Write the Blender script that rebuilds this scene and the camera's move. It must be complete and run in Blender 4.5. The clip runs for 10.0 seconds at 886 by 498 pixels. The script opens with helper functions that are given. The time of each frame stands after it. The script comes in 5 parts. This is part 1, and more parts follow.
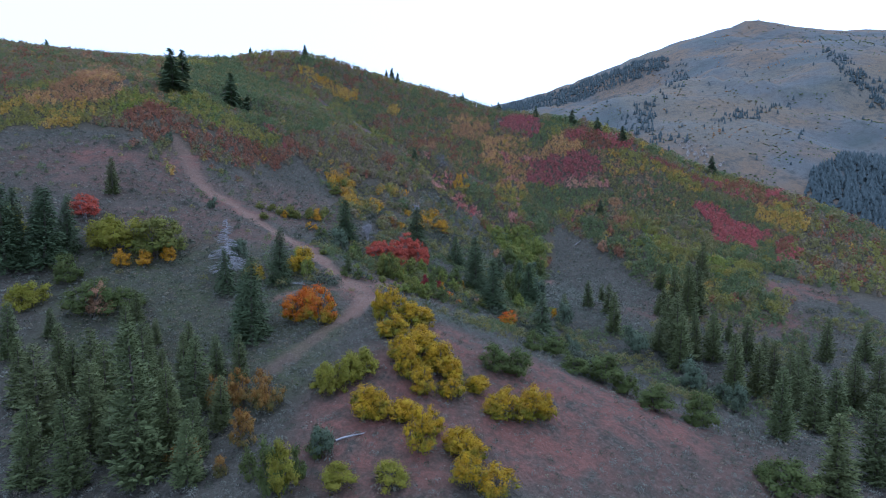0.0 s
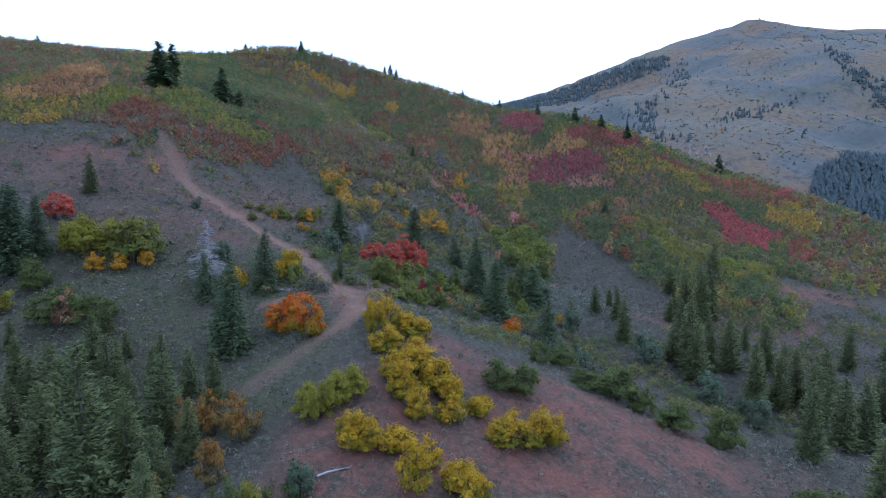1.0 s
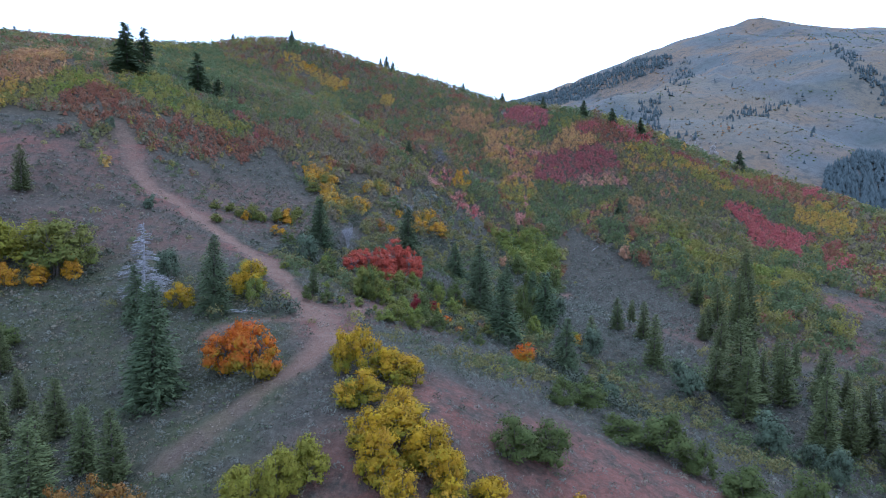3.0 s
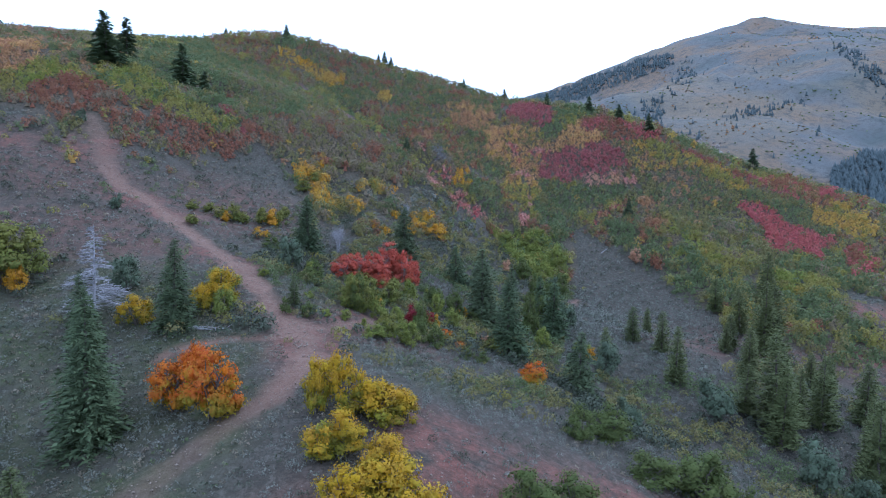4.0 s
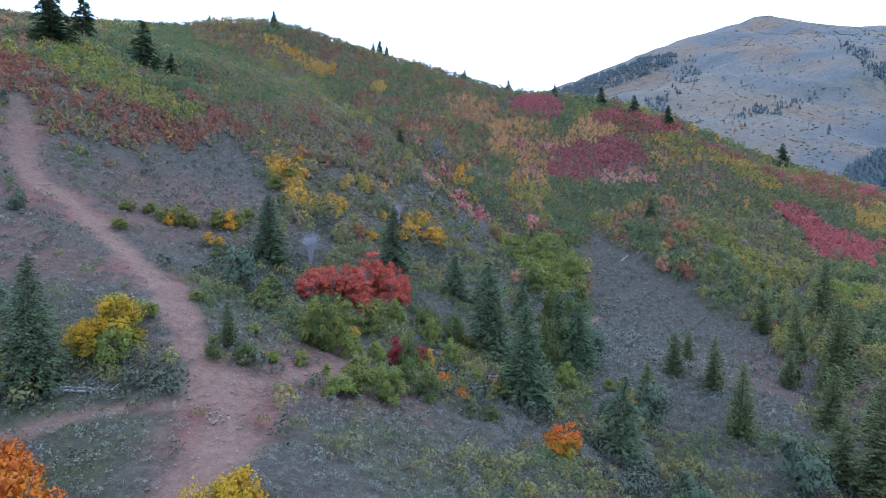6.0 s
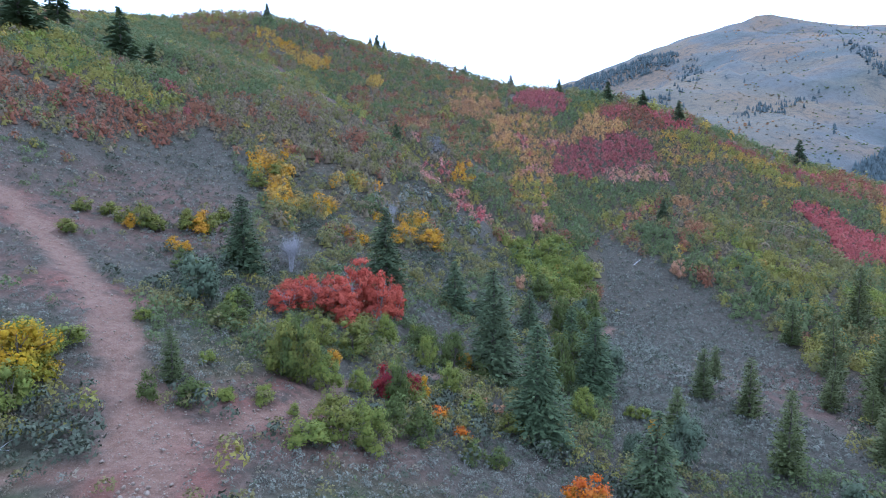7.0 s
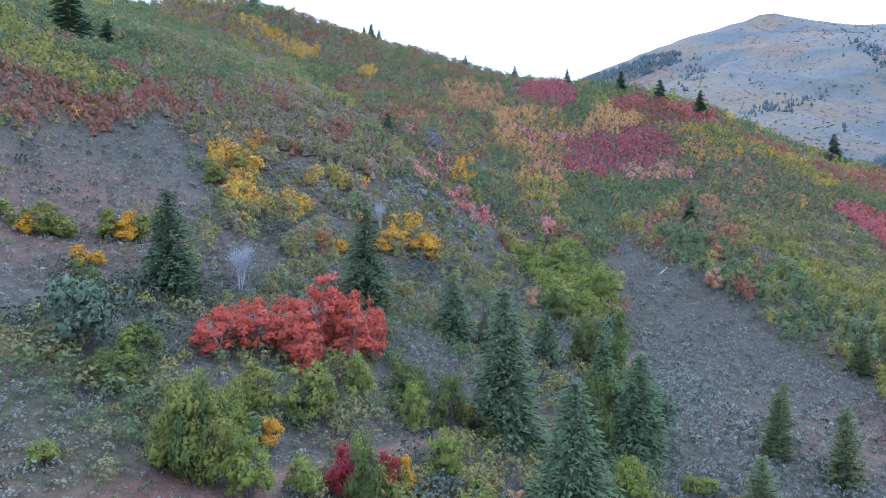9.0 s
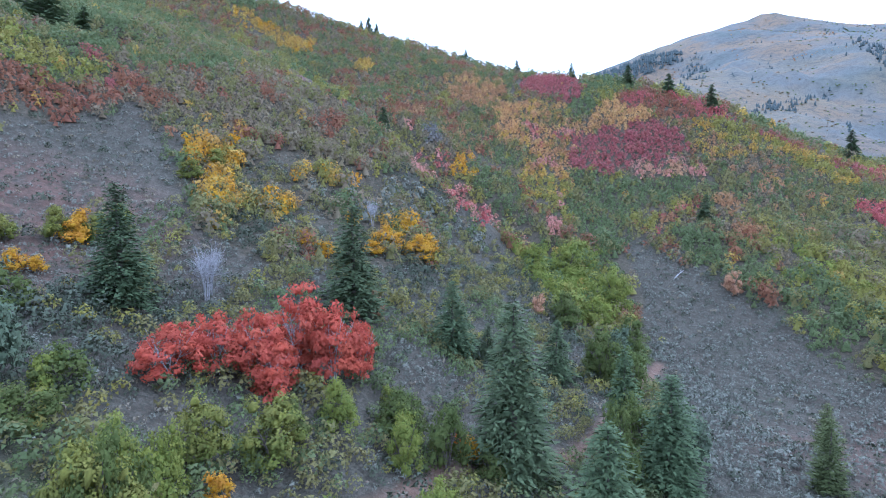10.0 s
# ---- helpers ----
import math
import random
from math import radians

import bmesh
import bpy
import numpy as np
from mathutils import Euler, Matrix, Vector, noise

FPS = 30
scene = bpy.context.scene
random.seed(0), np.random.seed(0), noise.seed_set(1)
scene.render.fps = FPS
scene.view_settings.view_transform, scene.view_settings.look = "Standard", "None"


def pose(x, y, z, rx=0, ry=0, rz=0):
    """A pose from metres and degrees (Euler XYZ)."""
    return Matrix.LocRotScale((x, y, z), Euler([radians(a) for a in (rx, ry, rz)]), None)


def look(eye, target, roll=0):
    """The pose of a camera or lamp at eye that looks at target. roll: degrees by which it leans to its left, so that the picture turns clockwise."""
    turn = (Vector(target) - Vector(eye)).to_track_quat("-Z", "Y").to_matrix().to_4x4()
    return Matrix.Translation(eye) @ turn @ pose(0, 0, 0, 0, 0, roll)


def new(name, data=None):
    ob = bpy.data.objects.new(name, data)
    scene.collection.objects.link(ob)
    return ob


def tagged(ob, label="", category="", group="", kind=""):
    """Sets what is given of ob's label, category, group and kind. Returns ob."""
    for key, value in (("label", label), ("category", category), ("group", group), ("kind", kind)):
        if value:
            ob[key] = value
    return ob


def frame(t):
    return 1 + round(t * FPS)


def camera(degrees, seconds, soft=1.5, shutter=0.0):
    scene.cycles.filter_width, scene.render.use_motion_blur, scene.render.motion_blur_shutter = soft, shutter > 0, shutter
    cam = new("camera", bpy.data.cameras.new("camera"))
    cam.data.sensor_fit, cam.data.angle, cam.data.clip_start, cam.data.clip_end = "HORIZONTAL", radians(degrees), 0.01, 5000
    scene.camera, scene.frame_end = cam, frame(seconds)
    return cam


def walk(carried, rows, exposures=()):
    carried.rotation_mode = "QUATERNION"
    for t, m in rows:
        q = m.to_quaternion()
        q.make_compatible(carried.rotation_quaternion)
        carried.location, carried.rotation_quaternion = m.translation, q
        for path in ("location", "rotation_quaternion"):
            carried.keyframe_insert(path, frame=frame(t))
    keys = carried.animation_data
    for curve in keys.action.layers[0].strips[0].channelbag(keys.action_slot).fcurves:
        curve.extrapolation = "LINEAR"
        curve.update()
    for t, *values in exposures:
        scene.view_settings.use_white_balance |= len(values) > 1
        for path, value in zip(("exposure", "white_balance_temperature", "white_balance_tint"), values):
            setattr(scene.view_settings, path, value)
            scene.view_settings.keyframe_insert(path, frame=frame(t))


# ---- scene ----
cam = camera(77.1, 10.0, soft=1.0)
METRES, EYE, TILT, LEAN, TURN = 80.0, 60.0, -4.2, 0.0, 0.0
ROWS = [
    (0.0, 0.0, 0.0, 0.0, -0.0, 0.0, 0.0),
    (0.5, 0.0009, 0.0381, 0.0031, -0.01, -0.02, -0.01),
    (1.0, 0.0019, 0.0804, 0.0064, -0.02, -0.02, -0.02),
    (1.5, 0.0028, 0.127, 0.0104, -0.02, -0.02, -0.03),
    (2.0, 0.0039, 0.1753, 0.0142, -0.01, -0.03, -0.05),
    (2.5, 0.0054, 0.2274, 0.0178, -0.02, -0.02, -0.05),
    (4.0, 0.0092, 0.3876, 0.0298, 0.0, 0.0, -0.09),
    (4.5, 0.0104, 0.4431, 0.0339, 0.01, 0.02, -0.1),
    (5.0, 0.012, 0.4972, 0.0379, 0.02, 0.03, -0.11),
    (5.5, 0.0134, 0.5539, 0.0422, 0.02, 0.05, -0.12),
    (7.0, 0.0182, 0.7184, 0.0561, 0.03, 0.04, -0.17),
    (7.5, 0.0197, 0.7721, 0.0603, 0.02, 0.06, -0.17),
    (8.0, 0.021, 0.8196, 0.0635, 0.03, 0.08, -0.18),
    (8.5, 0.0228, 0.8647, 0.0662, 0.04, 0.1, -0.18),
    (9.0, 0.0247, 0.9103, 0.069, 0.05, 0.11, -0.19),
    (9.5, 0.0261, 0.9536, 0.071, 0.07, 0.13, -0.19),
    (10.0, 0.0273, 0.9969, 0.0726, 0.06, 0.16, -0.19),
]
EXPOSURES = [(0.0, 0.13, 4730, 9), (2.5, 0.38, 4730, 9), (5.0, 0.6, 4730, 9), (7.5, 0.92, 4730, 9), (10.0, 1.15, 4730, 9)]
walk(cam, [(t, pose(0, 0, EYE, TILT, LEAN, TURN) @ pose(METRES * x, METRES * y, METRES * z, 90 + pitch, roll, yaw)) for t, x, y, z, yaw, pitch, roll in ROWS], EXPOSURES)

# ---- light: evening shade under a bright pale sky ----
world = bpy.data.worlds.new("sky")
scene.world = world
world.use_nodes = True
wn = world.node_tree
wn.nodes.clear()
sky = wn.nodes.new("ShaderNodeTexSky")
sky.sky_type, sky.sun_disc = "NISHITA", False
sky.sun_elevation, sky.sun_rotation = radians(57), radians(45)
sky.air_density, sky.dust_density, sky.ozone_density = 1.0, 5.0, 1.2
back = wn.nodes.new("ShaderNodeBackground")
back.inputs["Strength"].default_value = 0.15
wout = wn.nodes.new("ShaderNodeOutputWorld")
veil = wn.nodes.new("ShaderNodeMix")
veil.data_type = "RGBA"
veil.inputs[0].default_value = 0.75
veil.inputs[7].default_value = (9.4, 9.8, 10.8, 1)
wn.links.new(sky.outputs[0], veil.inputs[6])
wn.links.new(veil.outputs[2], back.inputs[0])
wn.links.new(back.outputs[0], wout.inputs[0])
lamp = bpy.data.lights.new("sun", "SUN")
lamp.energy, lamp.angle, lamp.color = 0.3, radians(60), (1.0, 0.97, 0.94)
sun = new("sun", lamp)
sun.matrix_world = look((120, 120, 260), (0, 0, 0))

# ---- helpers for noise and the shape of the ground ----
rng = np.random.default_rng(11)


def vnoise(x, y, seed=0):
    """Smooth value noise, 0 to 1."""
    xi, yi = np.floor(x), np.floor(y)
    fx, fy = x - xi, y - yi
    fx, fy = fx * fx * (3 - 2 * fx), fy * fy * (3 - 2 * fy)

    def h(a, b):
        s = np.sin(a * 127.1 + b * 311.7 + seed * 74.7) * 43758.5453
        return s - np.floor(s)
    return (h(xi, yi) * (1 - fx) + h(xi + 1, yi) * fx) * (1 - fy) + (h(xi, yi + 1) * (1 - fx) + h(xi + 1, yi + 1) * fx) * fy


def fnoise(x, y, octaves=3, seed=0):
    total, amp, norm = 0, 1.0, 0
    for k in range(octaves):
        total, norm = total + amp * vnoise(x * 2 ** k, y * 2 ** k, seed + k), norm + amp
        amp *= 0.5
    return total / norm


def smooth(a, b, v):
    t = np.clip((v - a) / (b - a), 0, 1)
    return t * t * (3 - 2 * t)


# ridges, draws and slopes of the near hills: x, y, height
spur_line = [(-3, 40, 37.9), (-4, 60, 43.6), (-6, 75, 46.7), (-9, 85, 46.7), (-16, 93, 49.2), (-26, 98, 52.7), (-38, 106, 56.7), (-51, 115, 63.1), (-58, 127, 70.2), (-66, 137, 77.9), (-79, 148, 86.5), (-95, 162, 96.8), (-112, 172, 99.6)]
nose_line = [(7, 52, 37.2), (6, 65, 41.6), (17, 66, 37.4), (28, 66, 33.7), (38, 63, 30.3), (50, 52, 27)]
east_flank_line = [(4, 86, 42.2), (14, 92, 38.4), (24, 95, 34.3)]
draw_line = [(70, 75, 25), (52, 92, 28.6), (40, 108, 35.3), (34, 126, 38.2), (38, 142, 37.2), (40, 158, 41.1), (41, 187, 55.6), (36, 206, 66.4)]
gully_line = [(2, 118, 44), (8, 138, 45.4), (12, 160, 49.7), (20, 184, 56.6), (20, 215, 74.1), (14, 250, 95.3)]
basin_line = [(-39, 52, 35.1), (-52, 70, 43), (-35, 73, 43.9), (-24, 66, 42.2), (-14, 50, 40.1), (-25, 84, 48.8), (-62, 84, 50.7), (-47, 94, 53.8)]
west_slope_line = [(-58, 102, 58.8), (-67, 116, 67), (-92, 130, 77), (-90, 142, 83.4), (-108, 158, 94.4), (-140, 140, 87.9)]
bowl_line = [(-34, 111, 56.1), (-30, 127, 57.4), (-45, 134, 65.2), (-44, 147, 69.5), (-20, 148, 60.8), (-16, 138, 56.5), (-4, 153, 55.5), (-40, 164, 76.5), (-57, 152, 79.6), (-28, 176, 78.5), (-18, 180, 74.9)]
upper_line = [(-65, 181, 91.5), (-57, 195, 95.7), (-38, 228, 95.4), (-15, 240, 95), (-56, 262, 114.1), (-85, 230, 111.5), (-20, 275, 116.1)]
crest_line = [(-260, 330, 151.2), (-185, 325, 139.8), (-118, 300, 133.2), (-82, 290, 138.2), (-58, 288, 132.8), (-27, 302, 126.7), (-8, 294, 120.3), (8, 291, 115.1), (27, 276, 106), (42, 262, 101.5), (57, 250, 97.1), (75, 230, 85.8), (92, 224, 77.4), (110, 228, 73.1), (130, 222, 66.7), (152, 208, 55.1), (190, 198, 34.9)]
right_slope_line = [(43, 229, 83.2), (52, 211, 70.7), (38, 198, 61.4), (55, 190, 58.5), (70, 184, 55.2), (85, 195, 59.5), (88, 203, 64.8), (125, 208, 61.8), (128, 178, 46.1), (66, 158, 44), (58, 168, 47.6), (80, 165, 46.2)]
toe_line = [(94, 132, 34.1), (83, 140, 39.1), (60, 142, 38.1), (73, 130, 35.6), (74, 118, 31.6), (66, 108, 30.7), (110, 150, 37.5)]
behind_line = [(-240, 480, 125), (-60, 420, 95), (40, 380, 70), (130, 320, 40.1), (220, 260, 25)]
rim_line = [(260, 140, 15), (170, 90, 20), (110, 40, 20), (-170, 70, 60), (-120, 0, 40), (0, -70, 22), (110, -80, 15), (-100, -130, 28), (0, 0, 29)]
rib_line = [(-42, 227), (-32, 208), (-23, 202), (-14, 194), (-9, 184), (-5, 175), (2, 174), (9, 172)]
trench_line = [(-32, 232), (-22, 214), (-14, 208), (-5, 200), (0, 192), (5, 185), (12, 182), (18, 178)]
knoll_line = [(-81, 178), (-71, 169), (-60, 172), (-53, 168)]
hollow_line = [(-80, 194), (-68, 186), (-59, 185)]
# the valley beyond and the far mountain
far_skyline = [(100, 1750, 365), (195, 1700, 365), (300, 1700, 395), (455, 1650, 440), (555, 1620, 475), (660, 1600, 515), (820, 1600, 552), (846, 1600, 556), (868, 1600, 584), (898, 1600, 589), (920, 1590, 573), (945, 1550, 550), (975, 1500, 520), (1135, 1600, 555), (1320, 1700, 590), (1715, 1700, 560)]
far_slopes = [(330, 1200, 260), (370, 905, 250), (480, 930, 258), (340, 760, 175), (295, 640, 135), (525, 850, 218), (440, 720, 160), (405, 800, 184), (390, 580, 105), (740, 1045, 335), (575, 815, 197), (345, 540, 80), (400, 520, 70), (255, 700, 145), (565, 910, 260)]
canyon = [(250, 430, 25), (330, 420, 20), (450, 320, 10), (620, 180, 0), (800, 500, 120)]
west_range = [(-400, 500, 180), (-700, 700, 250), (-300, 900, 190), (0, 900, 150), (-100, 1400, 260)]
home_side = [(-600, 0, 150), (-500, -500, 120), (0, -700, 60), (500, -500, 90), (900, 0, 120)]
outer_rim = [(0, -2600, 200), (2600, 0, 420), (-2600, 0, 400), (2600, 2600, 520), (-2600, 2600, 450), (0, 2900, 250), (2600, -2600, 300), (-2600, -2600, 300)]


def spline(lines, unit):
    """A thin plate through the points of the lines."""
    p = np.array([q for line in lines for q in line], float)
    v = p[:, :2] / unit
    d = np.linalg.norm(v[:, None] - v[None], axis=2)
    k, q = d * d * np.log(d + 1e-9), np.c_[np.ones(len(v)), v]
    m = np.block([[k + 1e-6 * np.eye(len(v)), q], [q.T, np.zeros((3, 3))]])
    return v, np.linalg.solve(m, np.r_[p[:, 2], 0, 0, 0]), unit


def spread(plate, x, y):
    v, c, unit = plate
    q = np.c_[np.ravel(x), np.ravel(y)] / unit
    out = np.empty(len(q))
    for a in range(0, len(q), 20000):
        b = q[a:a + 20000]
        d = np.sqrt(((b[:, None] - v[None]) ** 2).sum(2))
        out[a:a + 20000] = (d * d * np.log(d + 1e-9)) @ c[:-3] + c[-3] + b @ c[-2:]
    return out.reshape(np.shape(x))


near_plate = spline([spur_line, nose_line, east_flank_line, draw_line, gully_line, basin_line, west_slope_line, bowl_line, upper_line, crest_line, right_slope_line, toe_line, behind_line, rim_line], 100.0)
far_plate = spline([far_skyline, far_slopes, canyon, west_range, home_side, outer_rim], 1000.0)


def near_line(x, y, pts):
    """Distance to a line in plan."""
    best = np.full(np.shape(x), 1e9)
    for (ax, ay), (bx, by) in zip(pts, pts[1:]):
        dx, dy = bx - ax, by - ay
        t = np.clip(((x - ax) * dx + (y - ay) * dy) / (dx * dx + dy * dy), 0, 1)
        best = np.minimum(best, np.hypot(x - ax - t * dx, y - ay - t * dy))
    return best


def relief(x, y):
    """The sharper breaks of the slope: a rib with the gully behind it, and the hollow behind the west knoll."""
    rise = 2.2 * np.exp(-(near_line(x, y, rib_line) / 6) ** 2)
    return rise - 4.5 * np.exp(-(near_line(x, y, trench_line) / 6) ** 2) + 1.2 * np.exp(-(near_line(x, y, knoll_line) / 6) ** 2) - 3.0 * np.exp(-(near_line(x, y, hollow_line) / 7) ** 2)


def ground(x, y):
    x, y = np.asarray(x, float), np.asarray(y, float)
    r = np.hypot(x, y - 140)
    w = smooth(330, 520, r)
    near = spread(near_plate, np.clip(x, -420, 420), np.clip(y, -260, 560))
    far = spread(far_plate, x, y)
    rough = (fnoise(x / 9, y / 9, 3, 3) - 0.5) * 1.3 + (fnoise(x / 2.2, y / 2.2, 2, 9) - 0.5) * 0.35
    ribs = 1 - np.abs(2 * fnoise(x / 150 + y / 420, y / 330 - x / 500, 3, 21) - 1)
    folds = ((ribs - 0.75) * 48 + (fnoise(x / 40, y / 40, 3, 27) - 0.5) * 12) * smooth(480, 800, r) * (1 - 0.85 * smooth(1380, 1580, y)) + (fnoise(x / 30, y / 60, 3, 44) - 0.5) * 14 * smooth(1300, 1500, y)
    return near * (1 - w) + far * w + rough * (1 - w) + folds + relief(x, y) * (1 - w)


def height(x, y):
    return float(ground(np.array([x]), np.array([y]))[0])


def inside(x, y, poly):
    hit = np.zeros(np.shape(x), bool)
    for (ax, ay), (bx, by) in zip(poly, poly[1:] + poly[:1]):
        c = ((ay > y) != (by > y)) & (x < (bx - ax) * (y - ay) / (by - ay + 1e-9) + ax)
        hit ^= c
    return hit


def ovals(x, y, spots):
    """0 outside, 1 in the middle of any of the ovals (x, y, rx, ry)."""
    v = np.zeros(np.shape(x))
    for cx, cy, rx, ry in spots:
        v = np.maximum(v, 1 - smooth(0.5, 1.25, np.hypot((x - cx) / rx, (y - cy) / ry)))
    return v


# plan of the cover
main_trail = [(-19, 61), (-15, 65.5), (-12, 71), (-10.6, 77), (-12.6, 84), (-18, 91), (-24, 100), (-35.6, 110.7), (-44, 117), (-51, 119.5), (-57, 126.5), (-64.5, 136)]
side_trail = [(-13.7, 86), (-11, 88.7), (-8.5, 93.6), (-7, 100), (-1, 108), (2.7, 114.5), (13, 122.5), (30, 150)]
west_path = [(-12.6, 84), (-18, 82), (-24, 79)]
red_soil = [(18, 65, 20, 10), (9, 54, 9, 9), (-5, 50, 9, 12), (-44, 116, 9, 5), (86, 142, 8, 5), (76, 127, 8, 4), (99, 145, 8, 5), (-27, 102, 8, 4), (1, 67, 5, 7), (-12, 83, 4, 8), (-9, 94, 5, 6), (-74, 122, 9, 4), (-60, 128, 5, 8)]
pink_soil = [(-70, 118, 30, 12), (-35, 128, 14, 16), (22, 60, 26, 15), (-45, 101, 20, 9), (-10, 92, 12, 8), (60, 128, 30, 12)]
green_grass = [(-36, 88, 13, 10), (-28, 74, 13, 10), (-20, 76, 6, 9), (-48, 84, 12, 12), (-16, 68, 5, 7), (-27, 82, 9, 9), (-38, 72, 16, 14), (-28, 60, 12, 10), (0, 84, 7, 7), (-17, 99, 6, 7), (-20, 60, 8, 8)]
west_thicket = [(-108, 158), (-127, 211), (-91, 186), (-70, 174), (-53, 173), (-42, 158), (-45, 148), (-53, 140), (-61, 128), (-76, 133), (-90, 134)]
middle_thicket = [(-109, 209), (-99, 226), (-104, 268), (-72, 277), (-45, 285), (-20, 284), (12, 284), (21, 266), (12, 232), (2, 190), (-6, 183), (-7, 163), (-23, 165), (-41, 159), (-52, 170), (-60, 175), (-79, 201)]
ridge_thicket = [(14, 272), (26, 271), (48, 254), (67, 244), (77, 228), (96, 227), (117, 222), (134, 210), (93, 155), (85, 158), (65, 148), (56, 151), (53, 161), (52, 168), (53, 178), (41, 185), (34, 187), (25, 186), (16, 188), (9, 206)]
gully_thicket = [(10, 170), (16, 183), (27, 188), (35, 182), (34, 168), (30, 156), (22, 149), (18, 161)]
golden_slope = [(-32, 156), (-27, 163), (-14, 170), (-3, 166), (1, 155), (-6, 141), (-15, 133), (-21, 135), (-30, 147)]
toe_thicket = [(55, 161), (71, 152), (81, 142), (78, 135), (64, 128), (57, 137)]
seam_thicket = [(-14, 214), (-4, 218), (10, 207), (16, 191), (26, 188), (27, 174), (17, 172), (9, 176), (-1, 182), (-10, 185)]
back_thicket = [(-300, 200), (-125, 160), (-108, 195), (-95, 250), (-60, 268), (-10, 272), (25, 258), (66, 228), (118, 220), (160, 214), (210, 205), (240, 230), (160, 232), (120, 250), (75, 252), (40, 285), (-10, 306), (-80, 300), (-120, 310), (-190, 334), (-300, 345)]
east_thicket = [(117, 222), (134, 210), (93, 155), (101, 147), (128, 140), (170, 140), (215, 160), (220, 200), (160, 215), (120, 236)]
meadow = [(37, 180), (45, 182), (46, 165), (51, 157), (55, 146), (64, 138), (41, 110), (16, 104), (28, 147)]
left_thicket = [(-106, 162), (-88, 134), (-106, 127), (-150, 122), (-200, 150), (-190, 205), (-118, 208)]
bare_streak = [(-55, 250), (-46, 234), (-34, 215), (-27, 200)]
grey_streak = [(-71, 176), (-66, 181), (-57, 179)]
thickets = [west_thicket, middle_thicket, ridge_thicket, gully_thicket, golden_slope, toe_thicket, seam_thicket, left_thicket, back_thicket, east_thicket]


# ---- materials ----
def material(name):
    m = bpy.data.materials.new(name)
    m.use_nodes = True
    nt = m.node_tree
    return m, nt, nt.nodes["Principled BSDF"]


def mixed(nt, fac, a, b):
    n = nt.nodes.new("ShaderNodeMix")
    n.data_type = "RGBA"
    for sock, v in ((n.inputs[0], fac), (n.inputs[6], a), (n.inputs[7], b)):
        if isinstance(v, bpy.types.NodeSocket):
            nt.links.new(v, sock)
        else:
            sock.default_value = v if not isinstance(v, tuple) else (*v, 1)
    return n.outputs[2]


def math_node(nt, op, a, b=0.0):
    n = nt.nodes.new("ShaderNodeMath")
    n.operation = op
    for sock, v in ((n.inputs[0], a), (n.inputs[1], b)):
        if isinstance(v, bpy.types.NodeSocket):
            nt.links.new(v, sock)
        else:
            sock.default_value = v
    return n.outputs[0]


def noise_node(nt, scale, detail=4.0, rough=0.55):
    c = nt.nodes.new("ShaderNodeNewGeometry")
    n = nt.nodes.new("ShaderNodeTexNoise")
    n.inputs["Scale"].default_value, n.inputs["Detail"].default_value, n.inputs["Roughness"].default_value = scale, detail, rough
    nt.links.new(c.outputs["Position"], n.inputs["Vector"])
    return n.outputs["Fac"]


def ramp(nt, v, lo, hi):
    n = nt.nodes.new("ShaderNodeMapRange")
    n.inputs["From Min"].default_value, n.inputs["From Max"].default_value = lo, hi
    nt.links.new(v, n.inputs["Value"])
    return n.outputs["Result"]


def attribute(nt, name):
    n = nt.nodes.new("ShaderNodeAttribute")
    n.attribute_name = name
    return n.outputs["Fac"]


